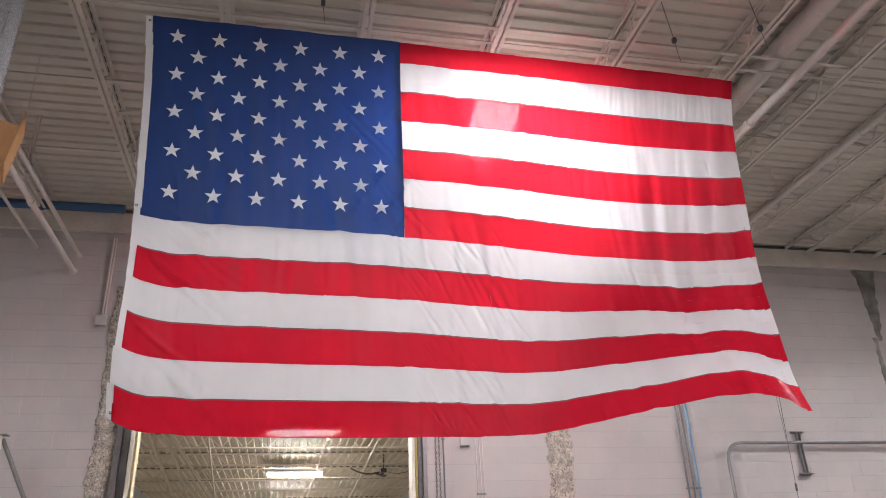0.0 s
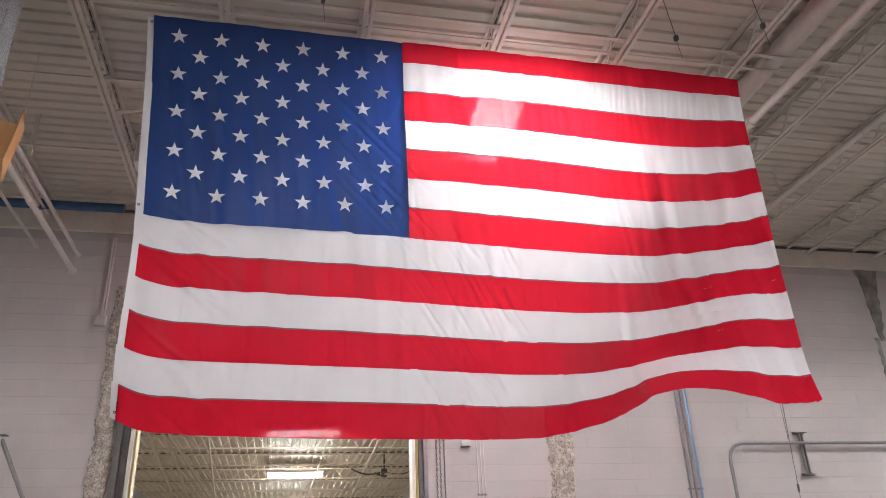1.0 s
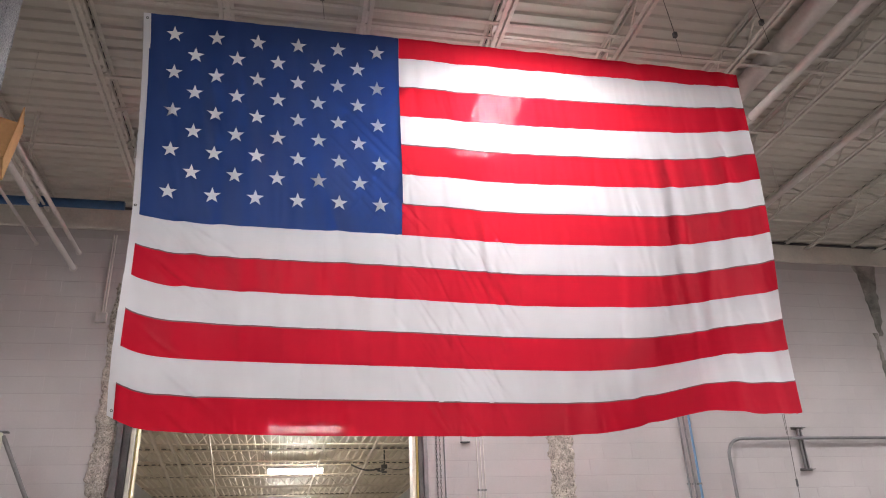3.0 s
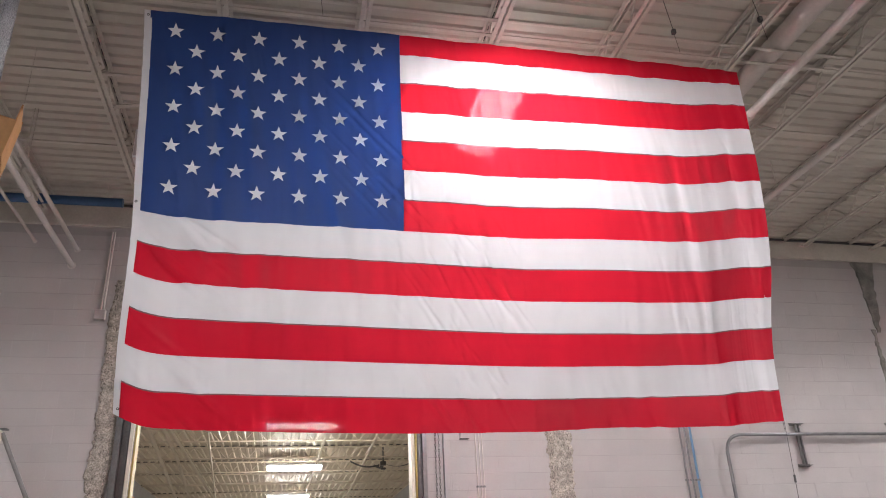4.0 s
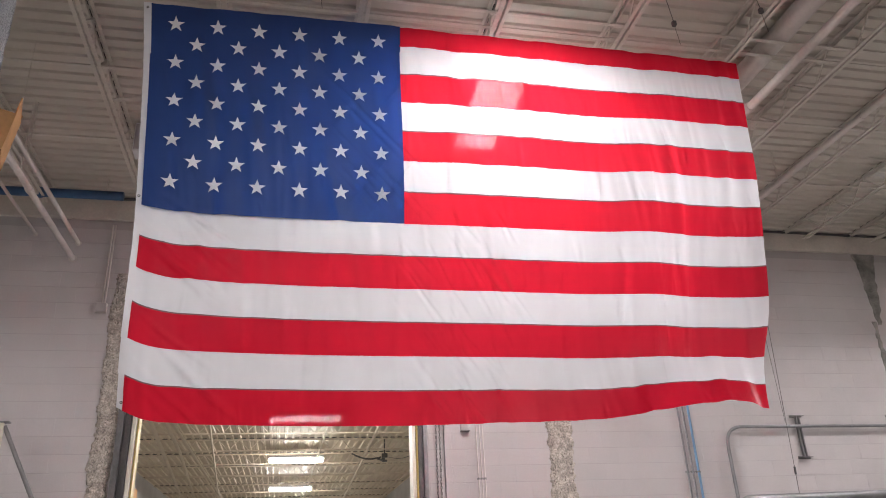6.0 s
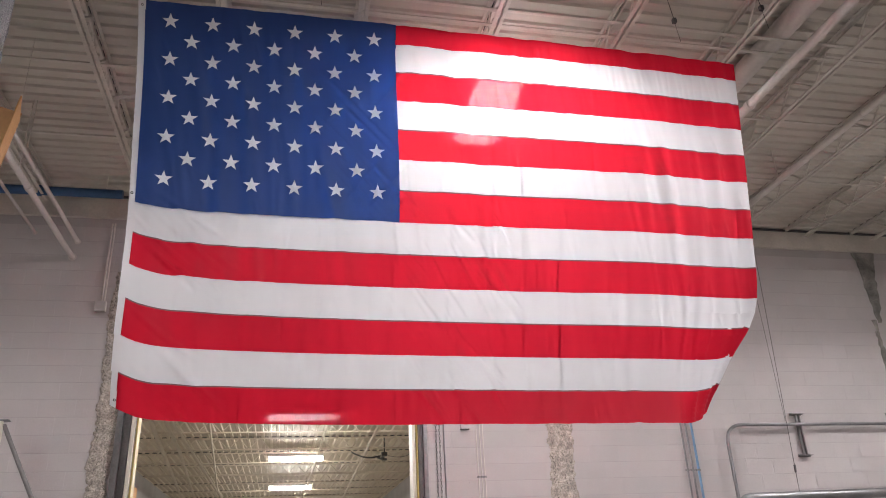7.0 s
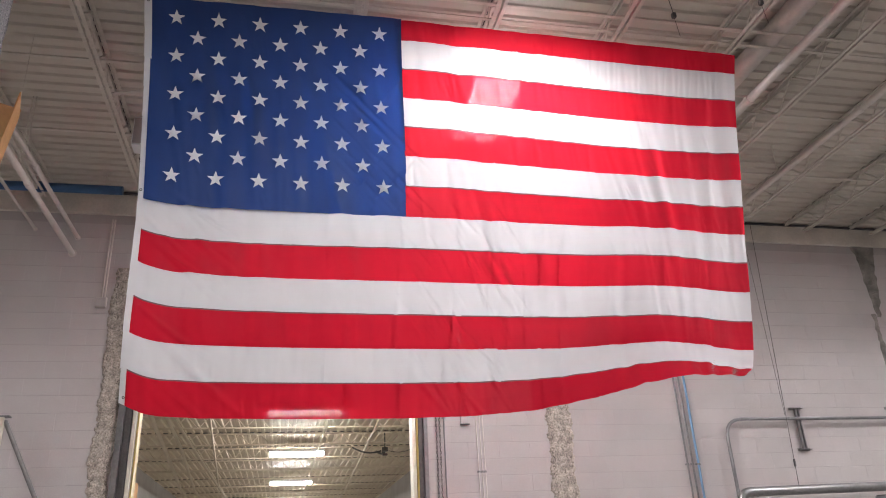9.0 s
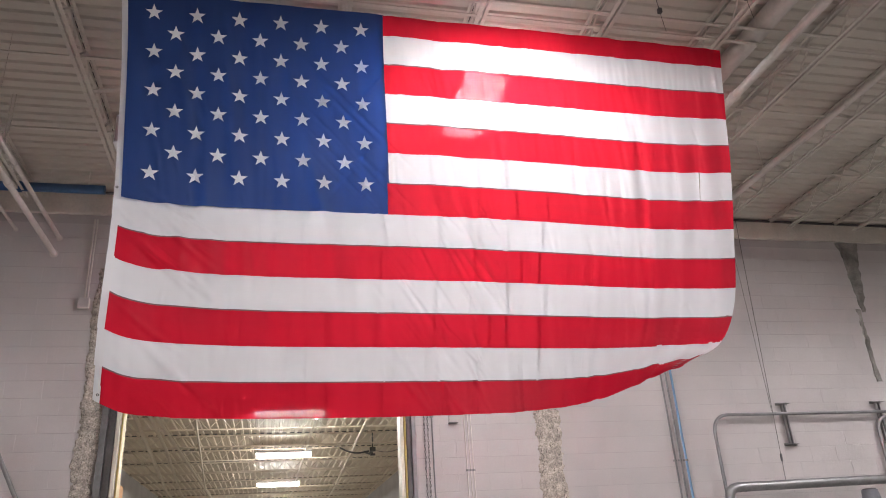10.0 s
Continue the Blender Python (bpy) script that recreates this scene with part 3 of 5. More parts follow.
flutter(5.5, [19.7, 6.7, 6.3, -0.6, 7.8, 22.9, 31.4, 33.6,
    20.5, 8.2, 9.1, 8.9, 11, 14.3, 16.5, 17.3,
    8.5, 7.5, 13.1, 13, 10.8, 8.5, 4.6, 0.9,
    5.2, 5.7, 18.7, 14.5, 11.8, 3.4, -10.6, -18.7,
    8, 5.4, 13.6, 14.8, 7, -8.3, -25.7, -33.9,
    6.1, -0.1, 15.7, 15.1, -0.6, -29.6, -41.1, -42.5,
    0.5, 4, 20.7, 15.9, -6.7, -35.4, -47.7, -47,
    0.5, 3.7, 16.9, 12.8, -10.8, -41.1, -53.3, -50.1,
    -1.5, 3.5, 8, 6.2, -5, -29.7, -45.9, -47],
    [3.9, 2.9, 2.1, 0.8, -0.7, -1.8, -2, -2.1,
    1.8, 2.3, 0.7, -1.4, -1.9, -2.2, -2.2, -2.1,
    0.9, 2.3, 1, -1.4, -1, -1, -1.2, -1.3,
    1, 2.2, 0.9, -1.4, -1.4, -1.2, -1.4, -1.5,
    1.1, 2.2, 0.8, -1.4, -2.3, -3.6, -4.4, -4.6,
    1, 1.6, 0.4, -1.6, -5.8, -8.6, -8.3, -7.6,
    -0.9, 0.9, -1.1, -2.5, -6.4, -9.3, -10.1, -9.8,
    -2, 0.9, -1.3, -2.3, -7.4, -11, -12.2, -11.9,
    -3.7, 0.2, -3.1, -3.2, -9, -13.6, -16.4, -15.2], -0.007, -0.003, 0.007, 0.000)
flutter(7.0, [19.9, 5.3, 4.4, -1.4, 8.2, 23.2, 31.4, 33.5,
    19.6, 7.3, 8.4, 8.5, 11, 14.5, 16.5, 17,
    9.2, 7.4, 11.9, 12.9, 11.1, 8.9, 5.2, 1.8,
    5.1, 7, 11.3, 13.5, 11.2, 5.6, -1.7, -7.1,
    3.6, 5.4, 9.1, 12.6, 11.1, 3.4, -5.6, -11.5,
    3, 4, 7.6, 11.8, 11.6, 2.9, -6.1, -11.9,
    3.1, 4.4, 7.4, 11.6, 14.7, 6.2, -1.7, -8.2,
    3, 5.1, 6.8, 11.6, 21.4, 14, 8.2, -0.6,
    2.3, 4.6, 5.2, 12, 32.9, 25.5, 22, 9.3],
    [2.9, 2.6, 2.4, 1.1, -0.5, -1.4, -1.7, -1.8,
    1.6, 2.2, 0.8, -1.3, -1.7, -1.9, -1.8, -1.8,
    1.1, 2.1, 0.5, -1.8, -1.3, -1.3, -1.3, -1.4,
    0.6, 1.6, 0, -2, -1.5, -2, -2.6, -2.7,
    -0.1, 0.7, -0.7, -2.5, -3.1, -4.1, -5.5, -5.3,
    -0.9, -0.5, -1.5, -3.3, -6.5, -7.5, -9.8, -9.1,
    -2.1, -1.8, -2.6, -4.7, -12, -12, -15.2, -13.8,
    -3.4, -3.2, -3.5, -6.2, -19.3, -17.4, -21.4, -19.1,
    -4.7, -4.4, -4.4, -7.9, -28.6, -23.7, -28.2, -24.8], -0.016, -0.075, -0.044, 0.010)
flutter(7.5, [19.6, 5.2, 5.1, -1.4, 8.5, 22.6, 30.5, 32.8,
    19.3, 8.3, 9.4, 10.3, 11.8, 14.3, 16.2, 17,
    12.1, 10.2, 9.6, 12.4, 11.4, 9.4, 6, 2.7,
    13, 15, 9.1, 10.8, 12.1, 10.4, 7.2, 4.2,
    11.2, 11.9, 11, 12.9, 10.9, 7.2, 3.2, 0.4,
    9.7, 10.1, 10.3, 10.6, 7.9, 3.8, -0.2, -2.6,
    12.3, 15.9, 13.4, 12.7, 10, 5.1, 0, -3.1,
    8.9, 14, 13.1, 8.8, 5.3, 0, -4.5, -5.5,
    5, 11.8, 11.7, 1.1, -2.9, -7.8, -9.5, -7.5],
    [3.3, 2.2, 2.2, 0.4, -0.9, -1.6, -2, -1.9,
    0.9, 2, 0.7, -1.8, -2, -2.1, -2, -1.8,
    0.3, 2.4, 0.7, -2, -1.3, -1.2, -1.2, -1.2,
    1.3, 2.2, 0.4, -1.5, -1.5, -1.3, -1.3, -1.3,
    2, 2.1, 0.4, -1.3, -1.9, -2.8, -3.4, -3.7,
    2, 1.8, 0, -1.6, -3.4, -5.1, -6.1, -6.5,
    -1.4, 0.1, -0.9, -1.8, -4.1, -6.4, -8.5, -9.5,
    -4.3, -0.4, -1.6, -3.5, -6.5, -9.6, -12.4, -12.9,
    -8, -0.6, -3, -6.2, -8.5, -11.6, -16.3, -16.3], -0.030, -0.035, -0.026, 0.003)
flutter(8.0, [19.1, 5.2, 5.4, -0.1, 9.1, 22, 29.2, 31.9,
    18.9, 7.5, 8.6, 9.8, 11.8, 14.4, 16.1, 16.9,
    11.9, 9.5, 9.5, 12.8, 11.6, 9.5, 6.1, 3.2,
    16.6, 17.3, 4.6, 13.6, 8.5, 1.3, -3.7, -4.6,
    17.8, 20.1, 4, 13.9, 6.7, -7.5, -14.7, -12.8,
    17.1, 20.3, 8.5, 9.2, 3.8, -4, -8.4, -8.7,
    15, 15.4, 11.1, 10.2, 7.4, 1.1, -5.4, -7.3,
    16.2, 16.6, 12.1, 7.6, 2.6, -1.8, -6.1, -7.1,
    19.2, 17.9, 7, -1.7, -5, -6.1, -6.4, -6.4],
    [2.7, 2.3, 2.4, 0.7, -0.7, -1.4, -1.8, -1.8,
    1, 2.5, 0.6, -1.9, -2.2, -2.1, -1.9, -1.8,
    1, 3, 0.3, -2, -1.5, -1.3, -1.3, -1.3,
    1.9, 2.2, 0.8, -1.8, -1.7, -1.6, -1.6, -1.6,
    2.7, 2, 0.8, -1.7, -1.8, -2.9, -3.5, -3.5,
    2.7, 2, 0.3, -1, -1.9, -3.2, -4, -4.4,
    -0.2, 1.1, -0.2, 0.3, -1.4, -3.3, -5.1, -5.8,
    -2.2, 0.5, -0.9, 1.6, -1.3, -3.7, -6.1, -7,
    -4.8, 0.2, -3.4, 2.9, -1.2, -4.1, -7.5, -8.3], -0.033, -0.014, -0.015, 0.000)
flutter(8.5, [18.7, 5.3, 5.5, 0.9, 9.7, 21.6, 28.3, 31.1,
    18.3, 6.2, 7.8, 9.7, 11.9, 14.4, 16.1, 16.8,
    11.9, 8.2, 8.5, 13.5, 11.6, 9.2, 5.5, 3,
    20.4, 17.2, 4, 15.1, 5.6, -5.7, -12.8, -13.8,
    23.5, 22.9, 0.6, 14.6, 1.8, -19.4, -29.2, -27.2,
    26.8, 27.8, -1.9, 11, -8.1, -21.6, -27, -26.7,
    22.4, 19.4, -2.2, 11.2, 1.8, -14.1, -34, -33.7,
    17.6, 15.9, 8.7, 10.1, 2.7, -10.5, -26.4, -27.5,
    15.9, 11.8, 5.2, 4.2, 1.9, -1.7, -9.7, -15.5],
    [2.3, 2.6, 2.6, 1, -0.3, -1, -1.3, -1.5,
    1.3, 2.9, 0.3, -2, -2.2, -2, -1.8, -1.7,
    1.4, 3.5, -0.3, -2.4, -2.1, -1.6, -1.5, -1.4,
    2.3, 2.2, 0.3, -2.3, -2.4, -2.4, -2.4, -2.3,
    3.3, 1.6, 0.6, -2.2, -3, -5.6, -6.3, -5.7,
    3.6, 0.9, 0.4, -1.4, -4.6, -7, -6.8, -6.5,
    1.9, 0.7, -1.1, -1.6, -4.8, -7, -7.9, -8.3,
    1.4, 1.1, -2.2, -1.2, -5, -8.2, -10.5, -11,
    1.5, 1.4, -6.5, -1.5, -6.4, -12.4, -16.9, -15.7], -0.036, -0.010, -0.005, 0.003)
flutter(9.0, [20.1, 6.9, 5.8, 0.8, 10, 21.3, 27.7, 30.5,
    19.5, 8.9, 8.6, 9.4, 11.9, 14.6, 16.1, 16.7,
    14.9, 8.2, 6.9, 13.3, 11.5, 8.7, 4.9, 2.7,
    18.8, 10.1, 4, 14.1, 3.9, -6, -14, -14.3,
    25.4, 12, -0.2, 12.7, -5.9, -22.6, -33, -29.7,
    30.1, 12.2, -4.7, 9.5, -13.9, -34.3, -46.2, -40.5,
    29.5, 12.2, -3.2, 7.5, -12.5, -35.8, -54, -47.9,
    26, 12, 1.7, 7.1, -7.1, -32.5, -59.6, -53.7,
    20.1, 8.9, 5.3, 5.8, -2, -27.8, -63.8, -58.5],
    [3.6, 3.1, 1.5, -0, -0.7, -1.1, -1.4, -1.5,
    1.4, 2.9, 0.1, -2.5, -2.1, -1.8, -1.6, -1.6,
    0.8, 3, -0.4, -3.2, -2.7, -2.1, -2, -1.9,
    0.6, 2.6, -1.2, -4.1, -4.6, -5.2, -5.7, -4.8,
    0.6, 2, -1.9, -4.7, -7, -9.9, -11.5, -9.7,
    0.5, 1.3, -2.7, -5.1, -9.3, -14.9, -18.5, -15.7,
    0.1, -0.1, -3.8, -5.2, -10.8, -19.6, -26.4, -22.7,
    -0.6, -1.9, -5.1, -4.9, -11.5, -24, -35.3, -30.5,
    -1.1, -2.9, -5.7, -4, -11.6, -28.1, -44.6, -38.6], -0.041, -0.027, 0.008, 0.000)
flutter(9.5, [19.9, 4.7, 3.1, -0.6, 9.9, 21.6, 28, 30.3,
    19.4, 8.2, 7.5, 8.8, 11.8, 14.5, 16, 16.5,
    14.1, 8.6, 8.2, 13.3, 12, 9.3, 5.4, 3,
    13.3, 9.9, 7.8, 13.8, 7.8, -2.1, -10.6, -12.8,
    15.2, 11.4, 5.5, 12.4, -0.4, -18.2, -28.3, -27.5,
    17.8, 12.4, 2.2, 9.7, -10.5, -34.3, -40.7, -36.9,
    18.1, 12.6, 2.7, 7.9, -13.8, -40, -44, -40.4,
    16.7, 12.9, 6.2, 7.1, -10.7, -37.7, -42.2, -40.6,
    14.1, 11.9, 9.4, 5.6, -4.6, -30.8, -38.2, -39.6],
    [2.7, 2.5, 1.4, -0.1, -1.1, -1.4, -1.6, -1.6,
    1.3, 2.5, -0.1, -2.6, -2.4, -1.9, -1.7, -1.6,
    1.1, 2.6, -0.3, -3.2, -2.7, -2.2, -2.1, -2,
    1.1, 2.1, -0.7, -3.4, -4.9, -6.2, -6.8, -5.9,
    0.9, 0.9, -1.8, -4, -9.3, -13.7, -14.6, -12.1,
    0.5, -0.4, -3, -4.8, -15.2, -23.5, -23.6, -19.4,
    0.3, -0.9, -3.4, -4.5, -20.4, -33.8, -32.8, -27,
    0.1, -1, -3.3, -3.4, -24.8, -44.4, -42.5, -34.9,
    -0.1, -1, -3.1, -1.8, -28.8, -55.3, -52.5, -42.9], -0.026, -0.007, -0.004, 0.010)
flutter(10.0, [23.9, 6.9, 2.2, -4.3, 8.2, 24.3, 32.2, 32.3,
    18.9, 8.8, 8.3, 9.2, 11.8, 14.5, 16.1, 16.6,
    13.8, 9.2, 8.2, 13.2, 12.4, 9.7, 5.9, 3.5,
    11.8, 10, 8.5, 13.8, 11.3, 5.3, -5, -8.9,
    12, 11.4, 9.7, 13.9, 9.5, -0.4, -17, -20.5,
    13, 12.9, 11.3, 14.6, 7, -8.5, -28.3, -29.7,
    13.3, 13.5, 12.5, 14.5, 4.3, -15.8, -34.9, -34.6,
    12.1, 11.8, 12.1, 12.9, 3.1, -19.3, -36, -35.9,
    9.8, 8.4, 10.5, 10.3, 3.3, -20.9, -34.9, -35.6],
    [3.1, 2.2, 1.9, 0.6, -1.8, -2.4, -2.2, -1.8,
    1, 2.3, 0.5, -2.5, -2.7, -2.3, -2, -1.7,
    0.3, 2.2, 0.4, -3.2, -2.6, -2.3, -2.3, -2.3,
    -0.2, 1.2, -0.5, -3.7, -3.8, -5.1, -7.6, -6.7,
    -0.8, -0.5, -2, -4.5, -6.8, -11.1, -16.7, -14,
    -1.5, -2.4, -3.7, -5.8, -11.7, -20.4, -28.5, -23.2,
    -2, -3.7, -5, -7, -18.1, -32, -41.2, -33,
    -2.1, -3.6, -5.1, -7.5, -24.8, -44.7, -54.1, -43,
    -2.1, -2.8, -4.7, -7.8, -32, -58.5, -67.3, -53.1], -0.017, -0.020, -0.019, 0.005)

NU, NV = 109, 105


def spline(knots, xs):
    """The matrix that runs smooth curves through values at the knots."""
    k = np.array(knots, float)
    out = np.zeros((len(xs), len(k)))
    for c in range(len(k)):
        y = np.zeros(len(k))
        y[c] = 1
        d = np.gradient(y, k)
        for r, x in enumerate(xs):
            i = min(max(int(np.searchsorted(k, x)) - 1, 0), len(k) - 2)
            h = k[i + 1] - k[i]
            s = (x - k[i]) / h
            out[r, c] = ((1 + 2 * s) * (1 - s) ** 2 * y[i] + s * (1 - s) ** 2 * h * d[i] + s * s * (3 - 2 * s) * y[i + 1] + s * s * (s - 1) * h * d[i + 1])
    return out


US, VS = np.linspace(0, 1, NU), np.linspace(0, 1, NV)
BU, BV = spline(KU, US), spline(KV, VS)


def cloth(lean, side, drawn):
    """The cloth's points, NU by NV: each thread hangs from the top edge and keeps its length."""
    a, b = np.radians(BU @ lean @ BV.T), np.radians(BU @ side @ BV.T)
    step = FLAG_H / (NV - 1)
    d = np.stack([np.sin(b), np.sin(a) * np.cos(b), -np.cos(a) * np.cos(b)], -1) * step
    d = (d[:, 1:] + d[:, :-1]) / 2
    p = np.zeros((NU, NV, 3))
    p[:, 1:] = np.cumsum(d, 1)
    p[:, :, 0] += FLAG_X + drawn[2] + US[:, None] * FLAG_W + US[:, None] ** 2 * drawn[0]
    p[:, :, 1] += FLAG_Y
    p[:, :, 2] -= drawn[3] * (1 - US[:, None]) ** 2 * (1 - np.clip((VS - 0.5) / 0.5, 0, 1) ** 2)
    p[:, :, 2] += FLAG_Z + US[:, None] ** 2 * drawn[1] + 0.10 * np.exp(-(US[:, None] / 0.028) ** 1.2) * np.clip((VS - 0.35) / 0.3, 0, 1)   # drawn up at the heading
    return p


def cloth_at(t):
    times = [f[0] for f in FLUTTER]
    i = min(max(int(np.searchsorted(times, t)) - 1, 0), len(times) - 2)
    s = min(max((t - times[i]) / (times[i + 1] - times[i]), 0), 1)

    def eased(n):
        v = [f[n] for f in FLUTTER]
        m0 = (v[i + 1] - v[max(i - 1, 0)]) / (times[i + 1] - times[max(i - 1, 0)])
        j = min(i + 2, len(v) - 1)
        m1 = (v[j] - v[i]) / (times[j] - times[i])
        h = times[i + 1] - times[i]
        return (1 + 2 * s) * (1 - s) ** 2 * v[i] + s * (1 - s) ** 2 * h * m0 + s * s * (3 - 2 * s) * v[i + 1] + s * s * (s - 1) * h * m1
    return cloth(eased(1), eased(2), eased(3))


def wrinkles():
    """Creases of the hanging cloth, in metres off its face, over a fine grid of the flag."""
    u, v = np.meshgrid(np.linspace(0, 1, 1001), np.linspace(0, 1, 401), indexing="ij")
    rng = np.random.default_rng(7)
    w = np.zeros_like(u)

    def crease(c, v0, tilt, wid, ln, a):
        i0, i1 = np.clip([int((c - abs(tilt) * 3 * ln - 4 * wid) * 1000), int((c + abs(tilt) * 3 * ln + 4 * wid) * 1000) + 1], 0, 1001)
        x, y = u[i0:i1], v[i0:i1]
        w[i0:i1] += a * np.exp(-((x - c - tilt * (y - v0)) / wid) ** 2) * np.exp(-((y - v0) / ln) ** 2)
    for many, narrow, broad, short, tall, steep in ((200, 0.003, 0.008, 0.05, 0.22, 0.20), (130, 0.007, 0.013, 0.12, 0.40, 0.19)):
        for k in range(many):                               # soft upright folds, and broader bands
            wid = rng.uniform(narrow, broad)
            crease(rng.uniform(0.02, 1), rng.uniform(0, 1), rng.uniform(-0.04, 0.14), wid, rng.uniform(short, tall), rng.choice((-1, 1)) * wid * FLAG_W * rng.uniform(0.04, steep))
    for k in range(120):                                    # puckers where the stripes are sewn
        crease(rng.uniform(0.02, 1), seam(rng.integers(1, 14)) - 0.02, rng.uniform(-0.05, 0.2), rng.uniform(0.0018, 0.004), rng.uniform(0.015, 0.035), rng.uniform(0.002, 0.005))
    for k in range(34):                                     # a row of them under the top seam
        crease(0.58 + 0.42 * (k + rng.uniform(-0.3, 0.3)) / 34, seam(1.5), rng.uniform(-0.02, 0.1), rng.uniform(0.0018, 0.0035), 0.05, rng.uniform(0.003, 0.006))
    for k in range(46):                                     # slanting creases that run from the star field's corner
        c = rng.uniform(0.41, 0.57)
        crease(c, rng.uniform(0.53, 1.0), rng.uniform(0.25, 0.6), rng.uniform(0.0025, 0.006), rng.uniform(0.03, 0.06), rng.uniform(0.006, 0.013))
    for k in range(16):                                     # and from the heading
        crease(rng.uniform(0.03, 0.13), rng.uniform(0.55, 1.0), rng.uniform(0.5, 1.1), rng.uniform(0.004, 0.010), rng.uniform(0.03, 0.07), rng.uniform(0.008, 0.018))
    for k in range(26):                                     # in the star field's lower corner
        crease(rng.uniform(0.30, 0.39), rng.uniform(0.2, 0.5), rng.choice((-0.5, 0.6)), rng.uniform(0.002, 0.004), rng.uniform(0.03, 0.07), rng.uniform(0.006, 0.012))
    w += 0.005 * np.sin(u * 61 + 3 * v) * np.sin(v * 9 + 1) + 0.003 * np.sin(u * 131 - 5 * v)
    return w


def sample(grid, u, v):
    """A grid's value at u, v by its four neighbours."""
    n, m = grid.shape[:2]
    x, y = np.clip(np.asarray(u), 0, 1) * (n - 1), np.clip(np.asarray(v), 0, 1) * (m - 1)
    i, j = np.minimum(x.astype(int), n - 2), np.minimum(y.astype(int), m - 2)
    s, r = x - i, y - j
    if grid.ndim == 3:
        s, r = s[..., None], r[..., None]
    return grid[i, j] * (1 - s) * (1 - r) + grid[i + 1, j] * s * (1 - r) + grid[i, j + 1] * (1 - s) * r + grid[i + 1, j + 1] * s * r


def piece_pose(p, u0, u1, v0, v1):
    """Where a rectangle of the cloth lies: its middle and its turn."""
    q = lambda u, v: Vector(sample(p, np.array(u), np.array(v)))
    um, vm = (u0 + u1) / 2, (v0 + v1) / 2
    if u1 > 0.9999 and u1 - u0 < 0.02:                      # the fly hem turns with the edge of the cloth
        z = (q(1, v0) - q(1, v1)).normalized()
        y = z.cross(q(1, vm) - q(u0, vm)).normalized()
        m = Matrix((y.cross(z).normalized(), y, z)).transposed().to_4x4()
        m.translation = (q(1, v0) + q(1, v1) + q(1, vm)) / 3
        return m
    x = ((q(u1, v0) - q(u0, v0)) + (q(u1, v1) - q(u0, v1))).normalized()
    z = (q(u0, v0) - q(u0, v1)) + (q(u1, v0) - q(u1, v1))
    y = z.cross(x).normalized()
    z = x.cross(y).normalized()
    mid = (q(u0, v0) + q(u1, v0) + q(u0, v1) + q(u1, v1) + 2 * q(um, vm)) / 6
    m = Matrix((x, y, z)).transposed().to_4x4()
    m.translation = mid
    return m


